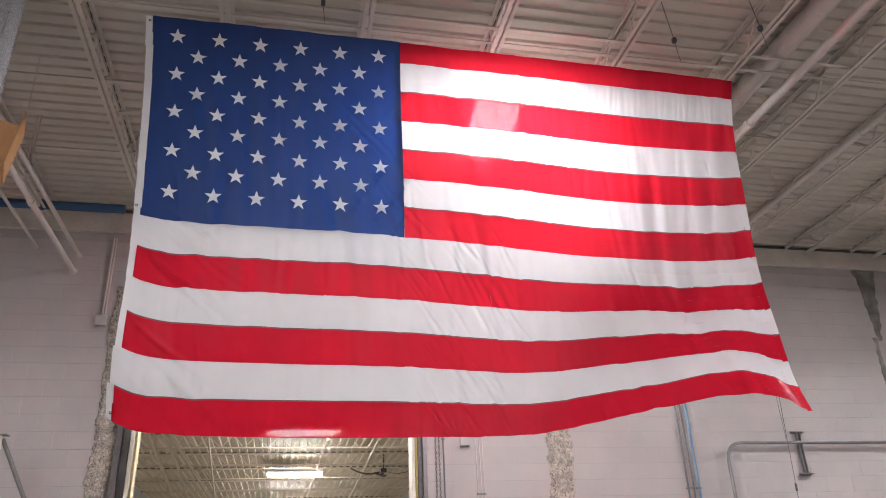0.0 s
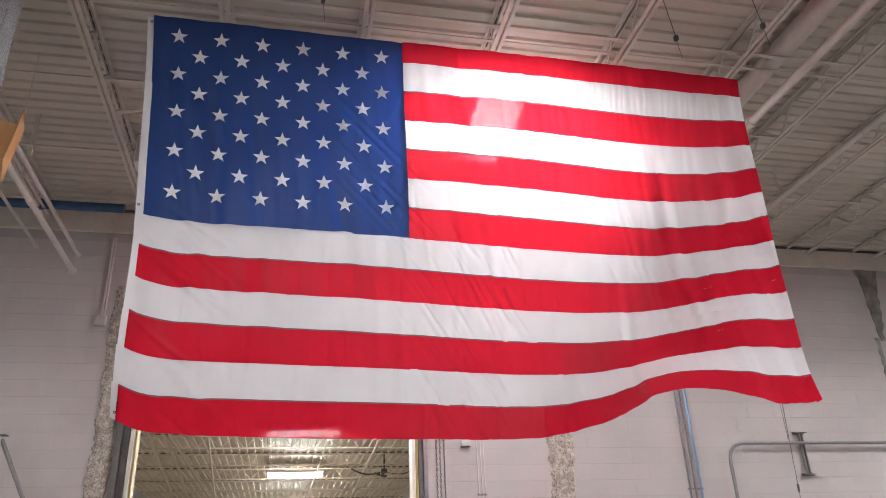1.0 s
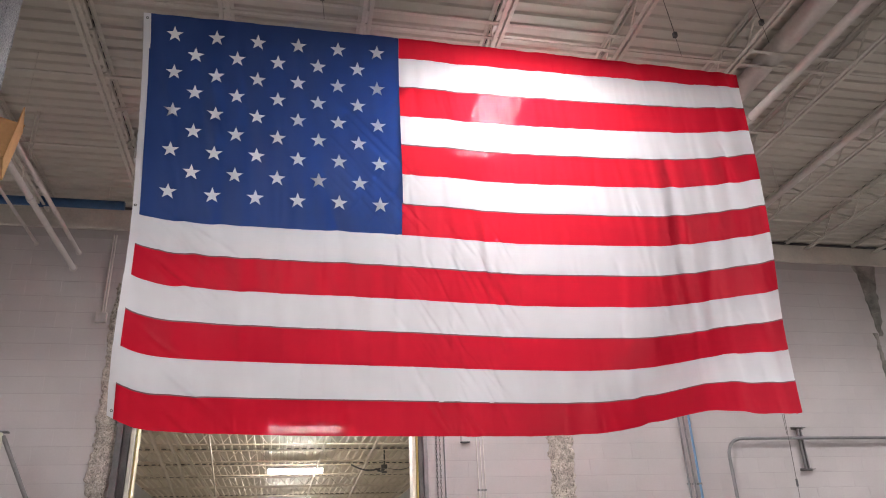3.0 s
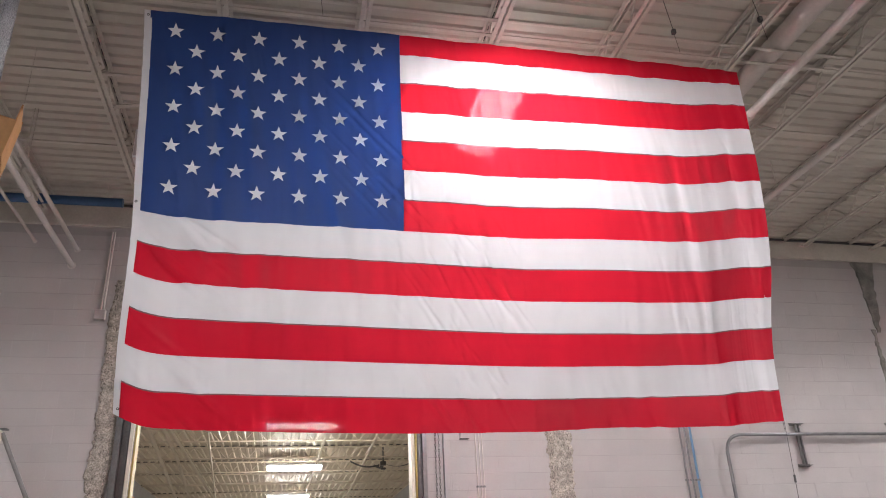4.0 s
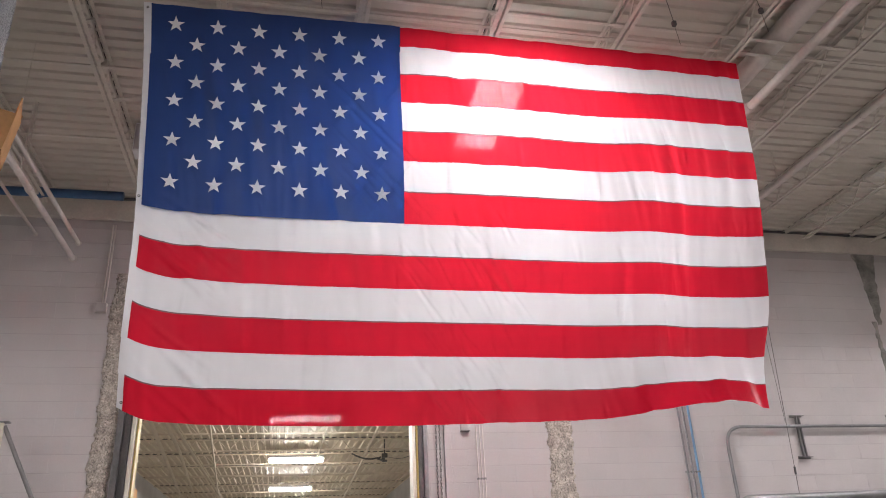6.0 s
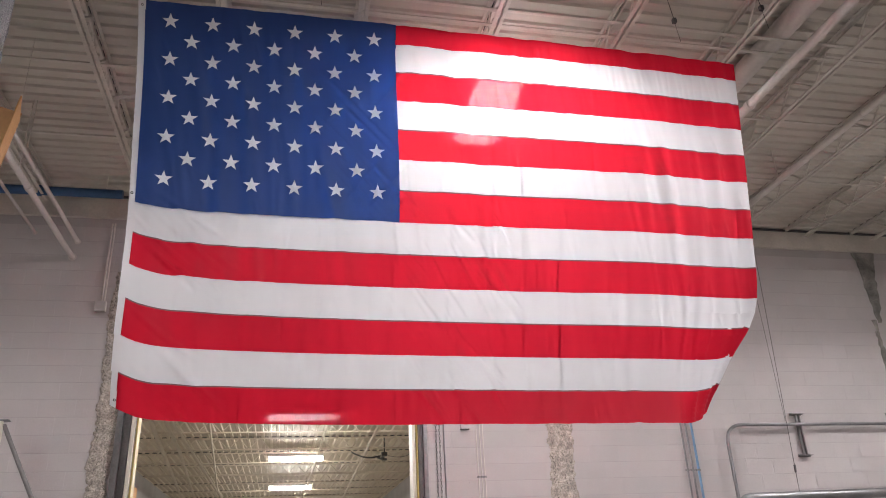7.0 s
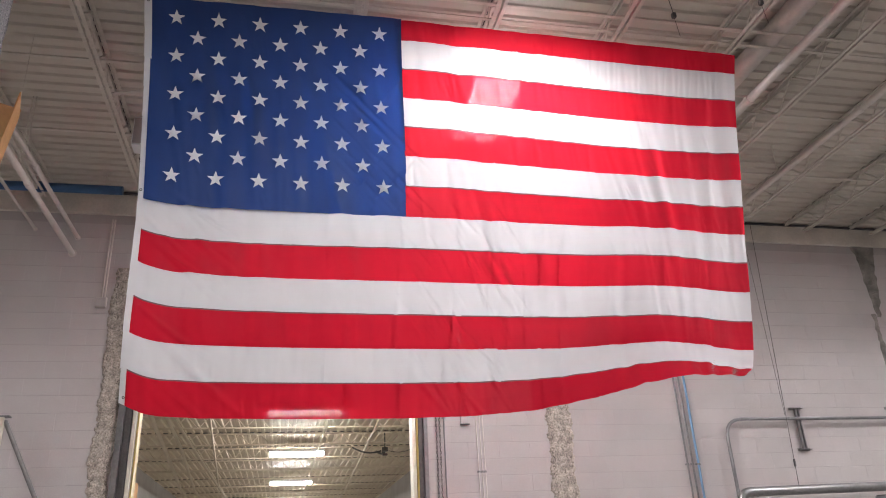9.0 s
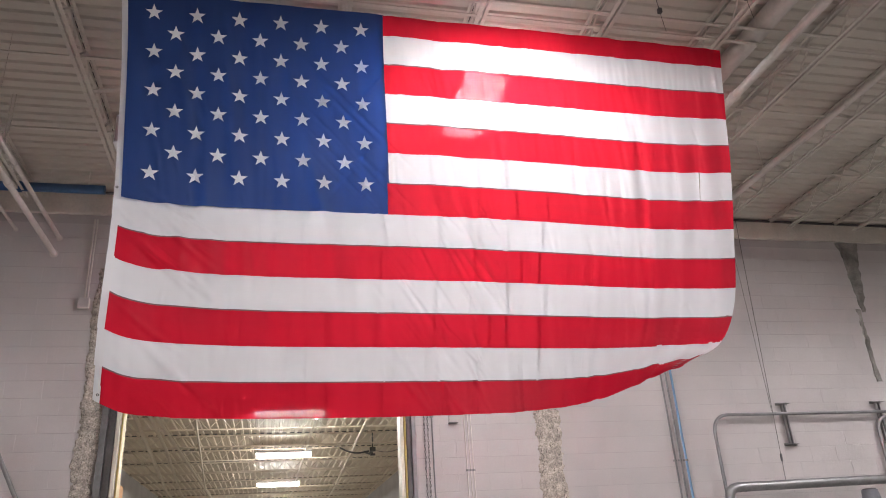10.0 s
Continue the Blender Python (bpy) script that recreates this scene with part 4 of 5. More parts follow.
def build_flag():
    """The sewn flag, hung by its top edge, in rigid pieces of cloth that each follow the flutter."""
    times = [round(0.25 * k, 3) for k in range(41)]
    shapes = [cloth_at(t) for t in times]
    rest = sum(shapes) / len(shapes)
    crease = wrinkles()
    du = np.gradient(rest, axis=0)
    dv = np.gradient(rest, axis=1)
    nrm = np.cross(du, dv)
    nrm /= np.linalg.norm(nrm, axis=2)[..., None]           # towards the hall's eye side
    if nrm[..., 1].mean() > 0:
        nrm = -nrm
    flag = thing("flag", (0, 0, 0), "large red, white and blue nylon flag hung from the roof joists", "flag")
    moving = []
    held = {}

    def poses_of(*rect):
        """The piece's pose in the mean shape, inverted, and at every time."""
        if rect not in held:
            held[rect] = (piece_pose(rest, *rect).inverted(), [piece_pose(p, *rect) for p in shapes])
        return held[rect]

    def parting(mine, other, u):
        """How far two neighbours of one stripe are drawn apart along their common side at u."""
        (ia, pa), (ib, pb) = poses_of(*mine), poses_of(*other)
        sign = 1 if other[0] > mine[0] else -1
        far = 0.0
        for v in mine[2:]:
            q = Vector(sample(rest, np.array(u), np.array(v)))
            a, b = ia @ q, ib @ q
            far = max(far, max(sign * ((k.inverted() @ (m @ b)).x - a.x) for k, m in zip(pa, pb)))
        return far

    def piece(name, u0, u1, v0, v1, mat, parent, nu, nv, proud=0.0, label="", sewn=False, on=None, top=None, low=None, most=0.04, before=None, after=None):
        inv, poses = poses_of(u0, u1, v0, v1)
        m = inv.inverted()
        # each side laps as far under its neighbour as the flutter draws them apart
        cu, cv = np.array((u0, u1, u0, u1)), np.array((v0, v0, v1, v1))
        still = [inv @ Vector(q) for q in sample(rest, cu, cv)]
        drawn = [[k.inverted() @ Vector(q) for q in sample(p, cu, cv)] for k, p in zip(poses, shapes)]
        reach = lambda c, axis, sign: max(sign * (d[i][axis] - still[i][axis]) for d in drawn for i in c)
        laps = [0.0012 + min(max(g, 0), most) for g in (reach((0, 2), 0, -1), reach((1, 3), 0, 1), reach((0, 1), 2, 1), reach((2, 3), 2, -1))]
        laps[0], laps[1] = laps[0] * (u0 > 0), laps[1] * (u1 < 1)
        slack = (0.005 if v0 < 0.8 else 0.012) if u0 < 0.66 else 0.008 if v0 < 0.45 else 0.016 if v0 < 0.7 else 0.035
        if before is not None:
            laps[0] = 0.0008 + min(0.6 * parting((u0, u1, v0, v1), (before, u0, v0, v1), u0), slack)
        if after is not None:
            laps[1] = 0.0008 + min(0.6 * parting((u0, u1, v0, v1), (u1, after, v0, v1), u1), slack)
        laps[2], laps[3] = laps[2] if top is None else top, laps[3] if low is None else low
        if v1 > 0.9999:
            laps[3] = 0
        us = np.linspace(u0 - laps[0] / FLAG_W, u1 + laps[1] / FLAG_W, nu + 1)
        lv = laps[3] / FLAG_H
        vs = np.linspace(v0 - laps[2] / FLAG_H, v1 + lv, nv + 1)
        if sewn:                                            # a narrow row along the upper seam
            vs = np.concatenate([[v0 - 0.004 / FLAG_H], np.linspace(v0 + 0.007 / FLAG_H, v1 + lv, nv)])
        gu, gv = np.meshgrid(us, vs, indexing="ij")
        if sewn:
            proud = proud + 0.001
        base, n = sample(rest, gu, gv), sample(nrm, gu, gv)
        over_u, over_v = gu - np.clip(gu, 0, 1), gv - np.clip(gv, 0, 1)
        base = base + over_u[..., None] * np.array((FLAG_W, 0, 0)) + over_v[..., None] * np.array((0, 0, -FLAG_H))
        pts = base + n * (sample(crease, gu, gv) + proud)[..., None]
        bm = bmesh.new()
        vv = [[bm.verts.new(inv @ Vector(pts[i, k])) for k in range(nv + 1)] for i in range(nu + 1)]
        for i in range(nu):
            for k in range(nv):
                bm.faces.new((vv[i][k], vv[i][k + 1], vv[i + 1][k + 1], vv[i + 1][k])).material_index = int(sewn and k == 0)
        me = bpy.data.meshes.new("mesh")
        for f in bm.faces:
            f.smooth = True
        bm.to_mesh(me)
        bm.free()
        me.materials.append(mat)
        if sewn:
            me.materials.append(THREAD)
        ob = new(name, me)
        ob.parent = parent
        tagged(ob, label)
        ob.matrix_basis = piece_pose(rest, *on).inverted() @ m if on else m
        moving.append((ob, (u0, u1, v0, v1), on, poses))
        return ob
    uc = 0.392                                              # the canton's share of the length
    band = 0.055 / FLAG_W
    # the canton is one field, which sways as one; its stars are sewn on
    canton = piece("canton", band, uc, 0, seam(7), NAVY, flag, 200, 90, proud=0.006, most=0.002, label="dark blue star field of the flag")
    inv = canton.matrix_basis.inverted()
    for row in range(9):
        for col in range(6 if row % 2 == 0 else 5):
            cu = 0.0468 + 0.06204 * (col + 0.5 * (row % 2))
            cv = (0.166 + 0.177 * row - 0.022 * math.sin(math.pi * row / 8)) / FLAG_H
            r = 0.072
            bm = bmesh.new()
            ring = []
            for k in range(10):
                rr = r if k % 2 == 0 else r * 0.40
                a = math.pi / 2 + k * math.pi / 5
                u, v = cu + rr * math.cos(a) / FLAG_W, cv - rr * math.sin(a) / FLAG_H
                q = sample(rest, np.array(u), np.array(v)) + sample(nrm, np.array(u), np.array(v)) * (sample(crease, np.array(u), np.array(v)) + 0.020)
                ring.append(bm.verts.new(inv @ Vector(q)))
            q = sample(rest, np.array(cu), np.array(cv)) + sample(nrm, np.array(cu), np.array(cv)) * (sample(crease, np.array(cu), np.array(cv)) + 0.022)
            mid = bm.verts.new(inv @ Vector(q))
            for k in range(10):
                bm.faces.new((mid, ring[k], ring[(k + 1) % 10]))
            me = bpy.data.meshes.new("mesh")
            bm.to_mesh(me)
            bm.free()
            me.materials.append(STAR)
            part("star", me, STAR, canton)
    # the stripes: the length of each is cut where the cloth moves, finer towards the flying corner
    cuts = [uc, 0.47, 0.54, 0.60, 0.65, 0.69] + [0.69 + 0.31 * k / 22 for k in range(1, 23)]
    low = [band, 0.10, 0.20, 0.30] + cuts
    for s in range(13):
        mat = RED if s % 2 == 0 else WHITECLOTH
        edges = (cuts[:6] + cuts[7::2]) if s < 6 else (cuts if s == 6 else low)
        shy = random.Random(40 + s)                         # no two stripes are cut at the same places
        edges = [edges[0]] + [e + shy.uniform(-0.3, 0.3) * min(e - d, n - e) for d, e, n in zip(edges, edges[1:], edges[2:])] + [edges[-1]]
        edges[-1:] = [0.992, 1.0]                           # a narrow hem along the fly
        head = None
        for a, b, before, after in zip(edges, edges[1:], [None] + edges[:-2], edges[2:] + [None]):
            halves = (1 if s < 11 else 2) if b < 0.66 else (1 if s < 6 else (2 if s < 10 else 4 if s < 11 else 6))
            for h in range(halves):
                v0, v1 = seam(s) + (seam(s + 1) - seam(s)) * h / halves, seam(s) + (seam(s + 1) - seam(s)) * (h + 1) / halves
                nu = max(3, int((b - a) * 520))
                nv = max(4, int(22 / halves))
                sewn, proud = s % 2 == 0 and s > 0 and h == 0, 0.004 if s % 2 == 0 else 0.0
                near = dict(before=before, after=after)
                edge = (0.003 if s % 2 == 0 and h == 0 else None, 0.003 if s % 2 == 0 and h == halves - 1 else None)
                if head is None:                            # the first length of the stripe carries the others
                    head, at = piece("stripe", a, b, v0, v1, mat, flag, nu, nv, proud=proud, top=edge[0], low=edge[1], label="red nylon stripe" if s % 2 == 0 else "white nylon stripe", sewn=sewn, **near), (a, b, v0, v1)
                else:
                    piece("cloth_panel", a, b, v0, v1, mat, head, nu, nv, proud=proud, top=edge[0], low=edge[1], sewn=sewn, on=at, **near)
    for k in range(13):                                     # the canvas heading, with grommets
        cb = piece("heading_band", 0, band, k / 13, (k + 1) / 13, CANVAS, flag, 3, 14, proud=0.002, label="white canvas heading band")
        if k in (0, 6, 12):
            bm = bmesh.new()
            zz = {0: 0.09, 6: -0.02, 12: -0.07}[k]
            sweep_into(bm, [((0.036 if k == 12 else 0.0) + 0.008 * math.cos(q), -0.008, zz + 0.008 * math.sin(q)) for q in (2 * math.pi * i / 14 for i in range(15))], 0.003, 6)
            part("grommet", bm, DARK, cb, "dark metal grommet")
    return flag, moving, times, shapes



# ---- on the wall and through the doorway ----
def build_doorway():
    """Steel jambs, cream and yellow edge strips, and the door's chains beside it."""
    d = thing("door_frame", (0, D, 0), "dark steel door frame with cream and yellow edges", "door frame", kind="structure")
    for x0, x1, mat, name, y0, y1 in ((-1.93, -1.86, GALV, "guide_rail", -0.07, -0.01), (-1.855, -1.775, DARK, "jamb", -0.045, -0.01), (-1.77, -1.725, CREAM, "edge_strip", -0.03, 0.21),
                                (-1.722, -1.70, YELLOW, "warning_strip", 0.02, 0.215),
                                (1.595, 1.635, CREAM, "edge_strip", -0.03, 0.21), (1.64, 1.665, YELLOW, "warning_strip", -0.05, -0.012), (1.67, 1.725, DARK, "jamb", -0.045, -0.01),
                                (1.73, 1.785, GALV, "guide_rail", -0.07, -0.01)):
        bar(name, (x1 - x0, y1 - y0, OPEN_Z), ((x0 + x1) / 2, (y0 + y1) / 2, OPEN_Z / 2), mat, d, 0.005)
    bar("head_plate", (3.7, 0.05, 0.14), (-0.04, -0.035, OPEN_Z + 0.07), DARK, d, 0.005)
    for x in (1.90, 1.945):
        c = thing("door_chain", (x, D - 0.06, 0), "dark steel hand chain hanging beside the doorway", "chain", "chains beside the doorway")
        bm = bmesh.new()
        for k in range(76):
            z = 1.6 + k * 0.034
            ring = Matrix.Translation((0, 0, z)) @ Matrix.Rotation(radians(90 * (k % 2)), 4, "Z")
            for s in (-1, 1):
                rod_into(bm, ring @ Vector((s * 0.008, 0, -0.013)), ring @ Vector((s * 0.008, 0, 0.013)), 0.0035, 5)
                rod_into(bm, ring @ Vector((-0.01, 0, s * 0.015)), ring @ Vector((0.01, 0, s * 0.015)), 0.0035, 5)
        tagged(part("chain_length", bm, DARK, c), kind="stuff")
        rod("hook", (0, 0, 4.1), (0, 0.05, 4.22), 0.012, DARK, c)


def build_conduit(label, pts, r, mat, group="conduits on the wall", clips=()):
    p = thing("conduit", pts[0], label, "conduit", group)
    o = Vector(pts[0])
    bm = bmesh.new()
    sweep_into(bm, [Vector(q) - o for q in pts], r, 14)
    part("tube", bm, mat, p, smooth=True)
    for c in clips:
        c = Vector(c) - o
        bm = bmesh.new()
        box_into(bm, (r * 5, 0.004, 0.025), c + Vector((0, r, 0)), 0.001)
        rod_into(bm, c - Vector((0, 0, 0.012)), c + Vector((0, 0, 0.012)), r * 1.25, 14)
        part("clip", bm, GALV, p)
    return p


def build_rough_strip(label, x0, x1, z0, z1, mat, seed, taper=0.0, deep=0.016, torn=0.013):
    """Mortar left rough and unpainted: an uneven skin with ragged edges, standing a little off the blocks."""
    rng = random.Random(seed)
    bm = bmesh.new()
    nx, nz = 16, int((z1 - z0) / 0.022)
    rows = []
    for k in range(nz + 1):
        z = z0 + (z1 - z0) * k / nz
        g = taper * (k / nz) if taper >= 0 else -taper * (1 - k / nz)
        a = x0 + g * 0.4 + 0.05 * noise.noise((seed, z * 2.2, 0)) + 0.03 * noise.noise((seed, z * 9, 1)) + rng.uniform(-torn, torn)
        b = x1 - g + 0.05 * noise.noise((seed, z * 2.0, 5)) + 0.03 * noise.noise((seed, z * 10, 7)) + rng.uniform(-torn, torn)
        row = []
        for i in range(nx + 1):
            s = i / nx
            edge = min(s, 1 - s) * 2
            y = -0.004 - deep * min(1, edge * 3) * (0.45 + 0.5 * noise.noise((a + (b - a) * s, z * 1.0, seed)) + 0.6 * abs(noise.noise(((a + (b - a) * s) * 16, z * 16, seed))) + 0.4 * abs(noise.noise(((a + (b - a) * s) * 40, z * 40, seed))))
            row.append(bm.verts.new((a + (b - a) * s, y if 0 < i < nx else 0.012, z)))
        rows.append(row)
    for r0, r1 in zip(rows, rows[1:]):
        for i in range(nx):
            bm.faces.new((r0[i], r0[i + 1], r1[i + 1], r1[i]))
    ob = part("mortar_strip", bm, mat)
    ob.location = (0, D - 0.012, 0)
    if torn > 0.01:                                         # dark pits, thickest along two ragged cracks
        bm = bmesh.new()
        for k in range(420):
            z = rng.uniform(z0 + 0.3, z1 - 0.05)
            x = rng.choice((x0 + 0.05, x1 - 0.06)) + rng.gauss(0, 0.012) + 0.02 * noise.noise((seed, z * 4, 3)) if k % 3 else rng.uniform(x0 + 0.03, x1 - 0.03)
            w = rng.uniform(0.004, 0.010)
            box_into(bm, (w, 0.008, w * rng.uniform(1, 4)), (x, -0.012, z), turn=Matrix.Rotation(rng.uniform(-0.6, 0.6), 4, "Y"))
        tagged(part("pitting", bm, PITS, ob, "small dark pits in the mortar"), kind="stuff")
    return tagged(ob, label, "mortar strip", kind="structure")


def build_wall_things():
    y = D - 0.045
    build_rough_strip("rough unpainted mortar strip beside the doorway", -2.19, -1.94, 0, EYE + 3.75, ROUGH, 3, 0.0)
    build_rough_strip("rough unpainted mortar strip down the block wall", 3.40, 3.75, 0, EYE + 3.7, ROUGH, 11)
    build_rough_strip("dark weathered mortar strip under the roof edge", 8.90, 9.30, EYE + 3.3, DECK_Z - 0.33, STAINED, 17, -0.24, 0.006, 0.004)
    build_rough_strip("narrow crack filled with rough mortar below the dark strip", 8.90, 8.98, EYE + 2.2, EYE + 3.35, STAINED, 23, 0.0, 0.006, 0.006)
    for x in (2.005,):
        build_conduit("thin grey steel conduit upright on the block wall", [(x, y, 0.3), (x, y, 4.6)], 0.010, GALV, clips=[(x, y, 2.2), (x, y, 3.4)])
    for x in (2.43, 2.475, 2.515):
        build_conduit("thin pale painted conduit upright on the block wall", [(x, y, 0.3), (x, y, 5.2)], 0.008, PIPE, clips=[(x, y, 2.72)])
    for x, mat, r, lab in ((5.32, GALV, 0.012, "grey steel conduit upright on the block wall"), (5.395, GALV, 0.012, "grey steel conduit upright on the block wall"), (5.48, PALEBLUE, 0.016, "blue plastic-coated conduit upright on the block wall")):
        build_conduit(lab, [(x, y, 0.2), (x, y, 5.6)], r, mat, clips=[(x, y, EYE + 1.15), (x, y, EYE + 2.6)])
    yb = D - 0.10
    z = EYE + 1.735
    build_conduit("grey steel conduit bent round a corner on brackets", bend((5.955, yb, 0.2), (5.955, yb, z), (11.0, yb, z), 0.28, 12), 0.023, GALV, clips=[(6.96, yb, z), (7.95, yb, z)])
    z2 = EYE + 1.66
    build_conduit("grey steel conduit bent round a corner on brackets", bend((8.62, yb + 0.02, 0.2), (8.62, yb + 0.02, z2), (11.0, yb + 0.02, z2), 0.22, 12), 0.026, GALV)
    for x in (7.15, 8.74):
        b = thing("wall_bracket", (x, D, EYE + 1.6), "dark slotted steel channel bracket bolted to the wall", "bracket", "brackets on the wall")
        bm = bmesh.new()
        box_into(bm, (0.055, 0.006, 0.56), (0, -0.03, 0))
        for s in (-1, 1):
            box_into(bm, (0.006, 0.04, 0.56), (s * 0.026, -0.05, 0))
            box_into(bm, (0.016, 0.005, 0.56), (s * 0.021, -0.07, 0))
        part("channel", bm, ZINC, b)
        for s in (-1, 1):
            bm = bmesh.new()
            box_into(bm, (0.19, 0.07, 0.006), (0, -0.055, s * 0.285))
            box_into(bm, (0.19, 0.006, 0.04), (0, -0.02, s * 0.285))
            part("foot", bm, ZINC, b)
            for q in (-0.07, 0.07):
                rod("bolt", (q, -0.024, s * 0.285 + 0.01), (q, -0.045, s * 0.285 + 0.01), 0.012, GALV, b, 6)
    # the thick pipe low on the wall
    zp, yp = EYE + 0.75, D - 0.30
    p = build_pipe("steam_pipe", "thick grey steel pipe with a welded elbow on the wall", "pipe", bend((5.86, yp, 0.1), (5.86, yp, zp), (11.5, yp, zp + 0.05), 0.16, 12), 0.062, GALV)
    for x in (6.3, 8.6):
        rod("wall_hanger", (x - 5.86, 0, zp - 0.1), (x - 5.86, 0.3, zp - 0.1), 0.012, DARK, p)
    for a in ((6.02, 6.03), (6.10, 6.105)):
        rod("weld_ring", (a[0] - 5.86, 0, zp - 0.1), (a[1] - 5.86, 0, zp - 0.1), 0.065, GALV, p, 18)
    c = thing("vent_cap", (7.82, D - 0.5, 0), "dark grey plastic vent cap on an upright pipe", "vent cap")
    rod("pipe", (0, 0, 0), (0, 0, EYE + 0.50), 0.06, GALV, c)
    bm = bmesh.new()
    rod_into(bm, (0, 0, EYE + 0.48), (0, 0, EYE + 0.63), 0.12, 20, 0.10)
    part("cap", bm, RUBBER, c, smooth=True)
    rod("rim", (0, 0, EYE + 0.625), (0, 0, EYE + 0.645), 0.085, DARK, c, 20)
    # small boxes
    j = thing("junction_box", (-2.30, D, EYE + 3.27), "square painted junction box with a conduit above it", "junction box", "boxes on the wall")
    bar("body", (0.13, 0.06, 0.13), (0, -0.04, 0), PIPE, j, 0.006)
    bar("cover", (0.115, 0.006, 0.115), (0, -0.074, 0), BLOCK, j, 0.002)
    rod("conduit", (0, -0.035, 0.06), (0, -0.035, 1.15), 0.011, PIPE, j)
    rod("conduit", (0.032, -0.035, 0.06), (0.032, -0.035, 1.15), 0.011, PIPE, j)
    j = thing("junction_box", (2.285, D, EYE + 1.78), "small painted junction box on the block wall", "junction box", "boxes on the wall")
    bar("body", (0.11, 0.05, 0.13), (0, -0.035, 0), BLOCK, j, 0.005)
    bar("lip", (0.115, 0.055, 0.012), (0, -0.04, -0.066), DARK, j, 0.002)
    # a thin cable with a turnbuckle
    w = thing("cable", (7.0, D - 0.12, EYE + 0.8), "thin steel cable with a turnbuckle in front of the wall", "cable")
    rod("strand", (-0.13, 0, 0), (0.05, 0, 4.0), 0.004, DARK, w, 6)
    rod("strand", (-0.085, 0.02, 0.98), (-0.11, 0.02, 4.0), 0.003, DARK, w, 6)
    rod("turnbuckle", (-0.117, 0, 0.28), (-0.113, 0, 0.38), 0.015, DARK, w, 8)
    # post beside the wall; its sloping grey bar takes the place of a shadow
    s = thing("guard_frame", (-3.10, D - 0.30, 0), "grey steel guard post by the wall, with a sloping bar standing for a shadow", "guard frame")
    bar("post", (0.06, 0.06, EYE + 1.80), (0, 0, (EYE + 1.80) / 2), CREAM, s, 0.006)
    bar("cap_plate", (0.14, 0.10, 0.015), (0.02, 0, EYE + 1.807), GALV, s, 0.002)
    rod("strut", (0.03, 0.03, EYE + 1.77), (0.86, 0.20, EYE + 0.10), 0.024, ZINC, s)


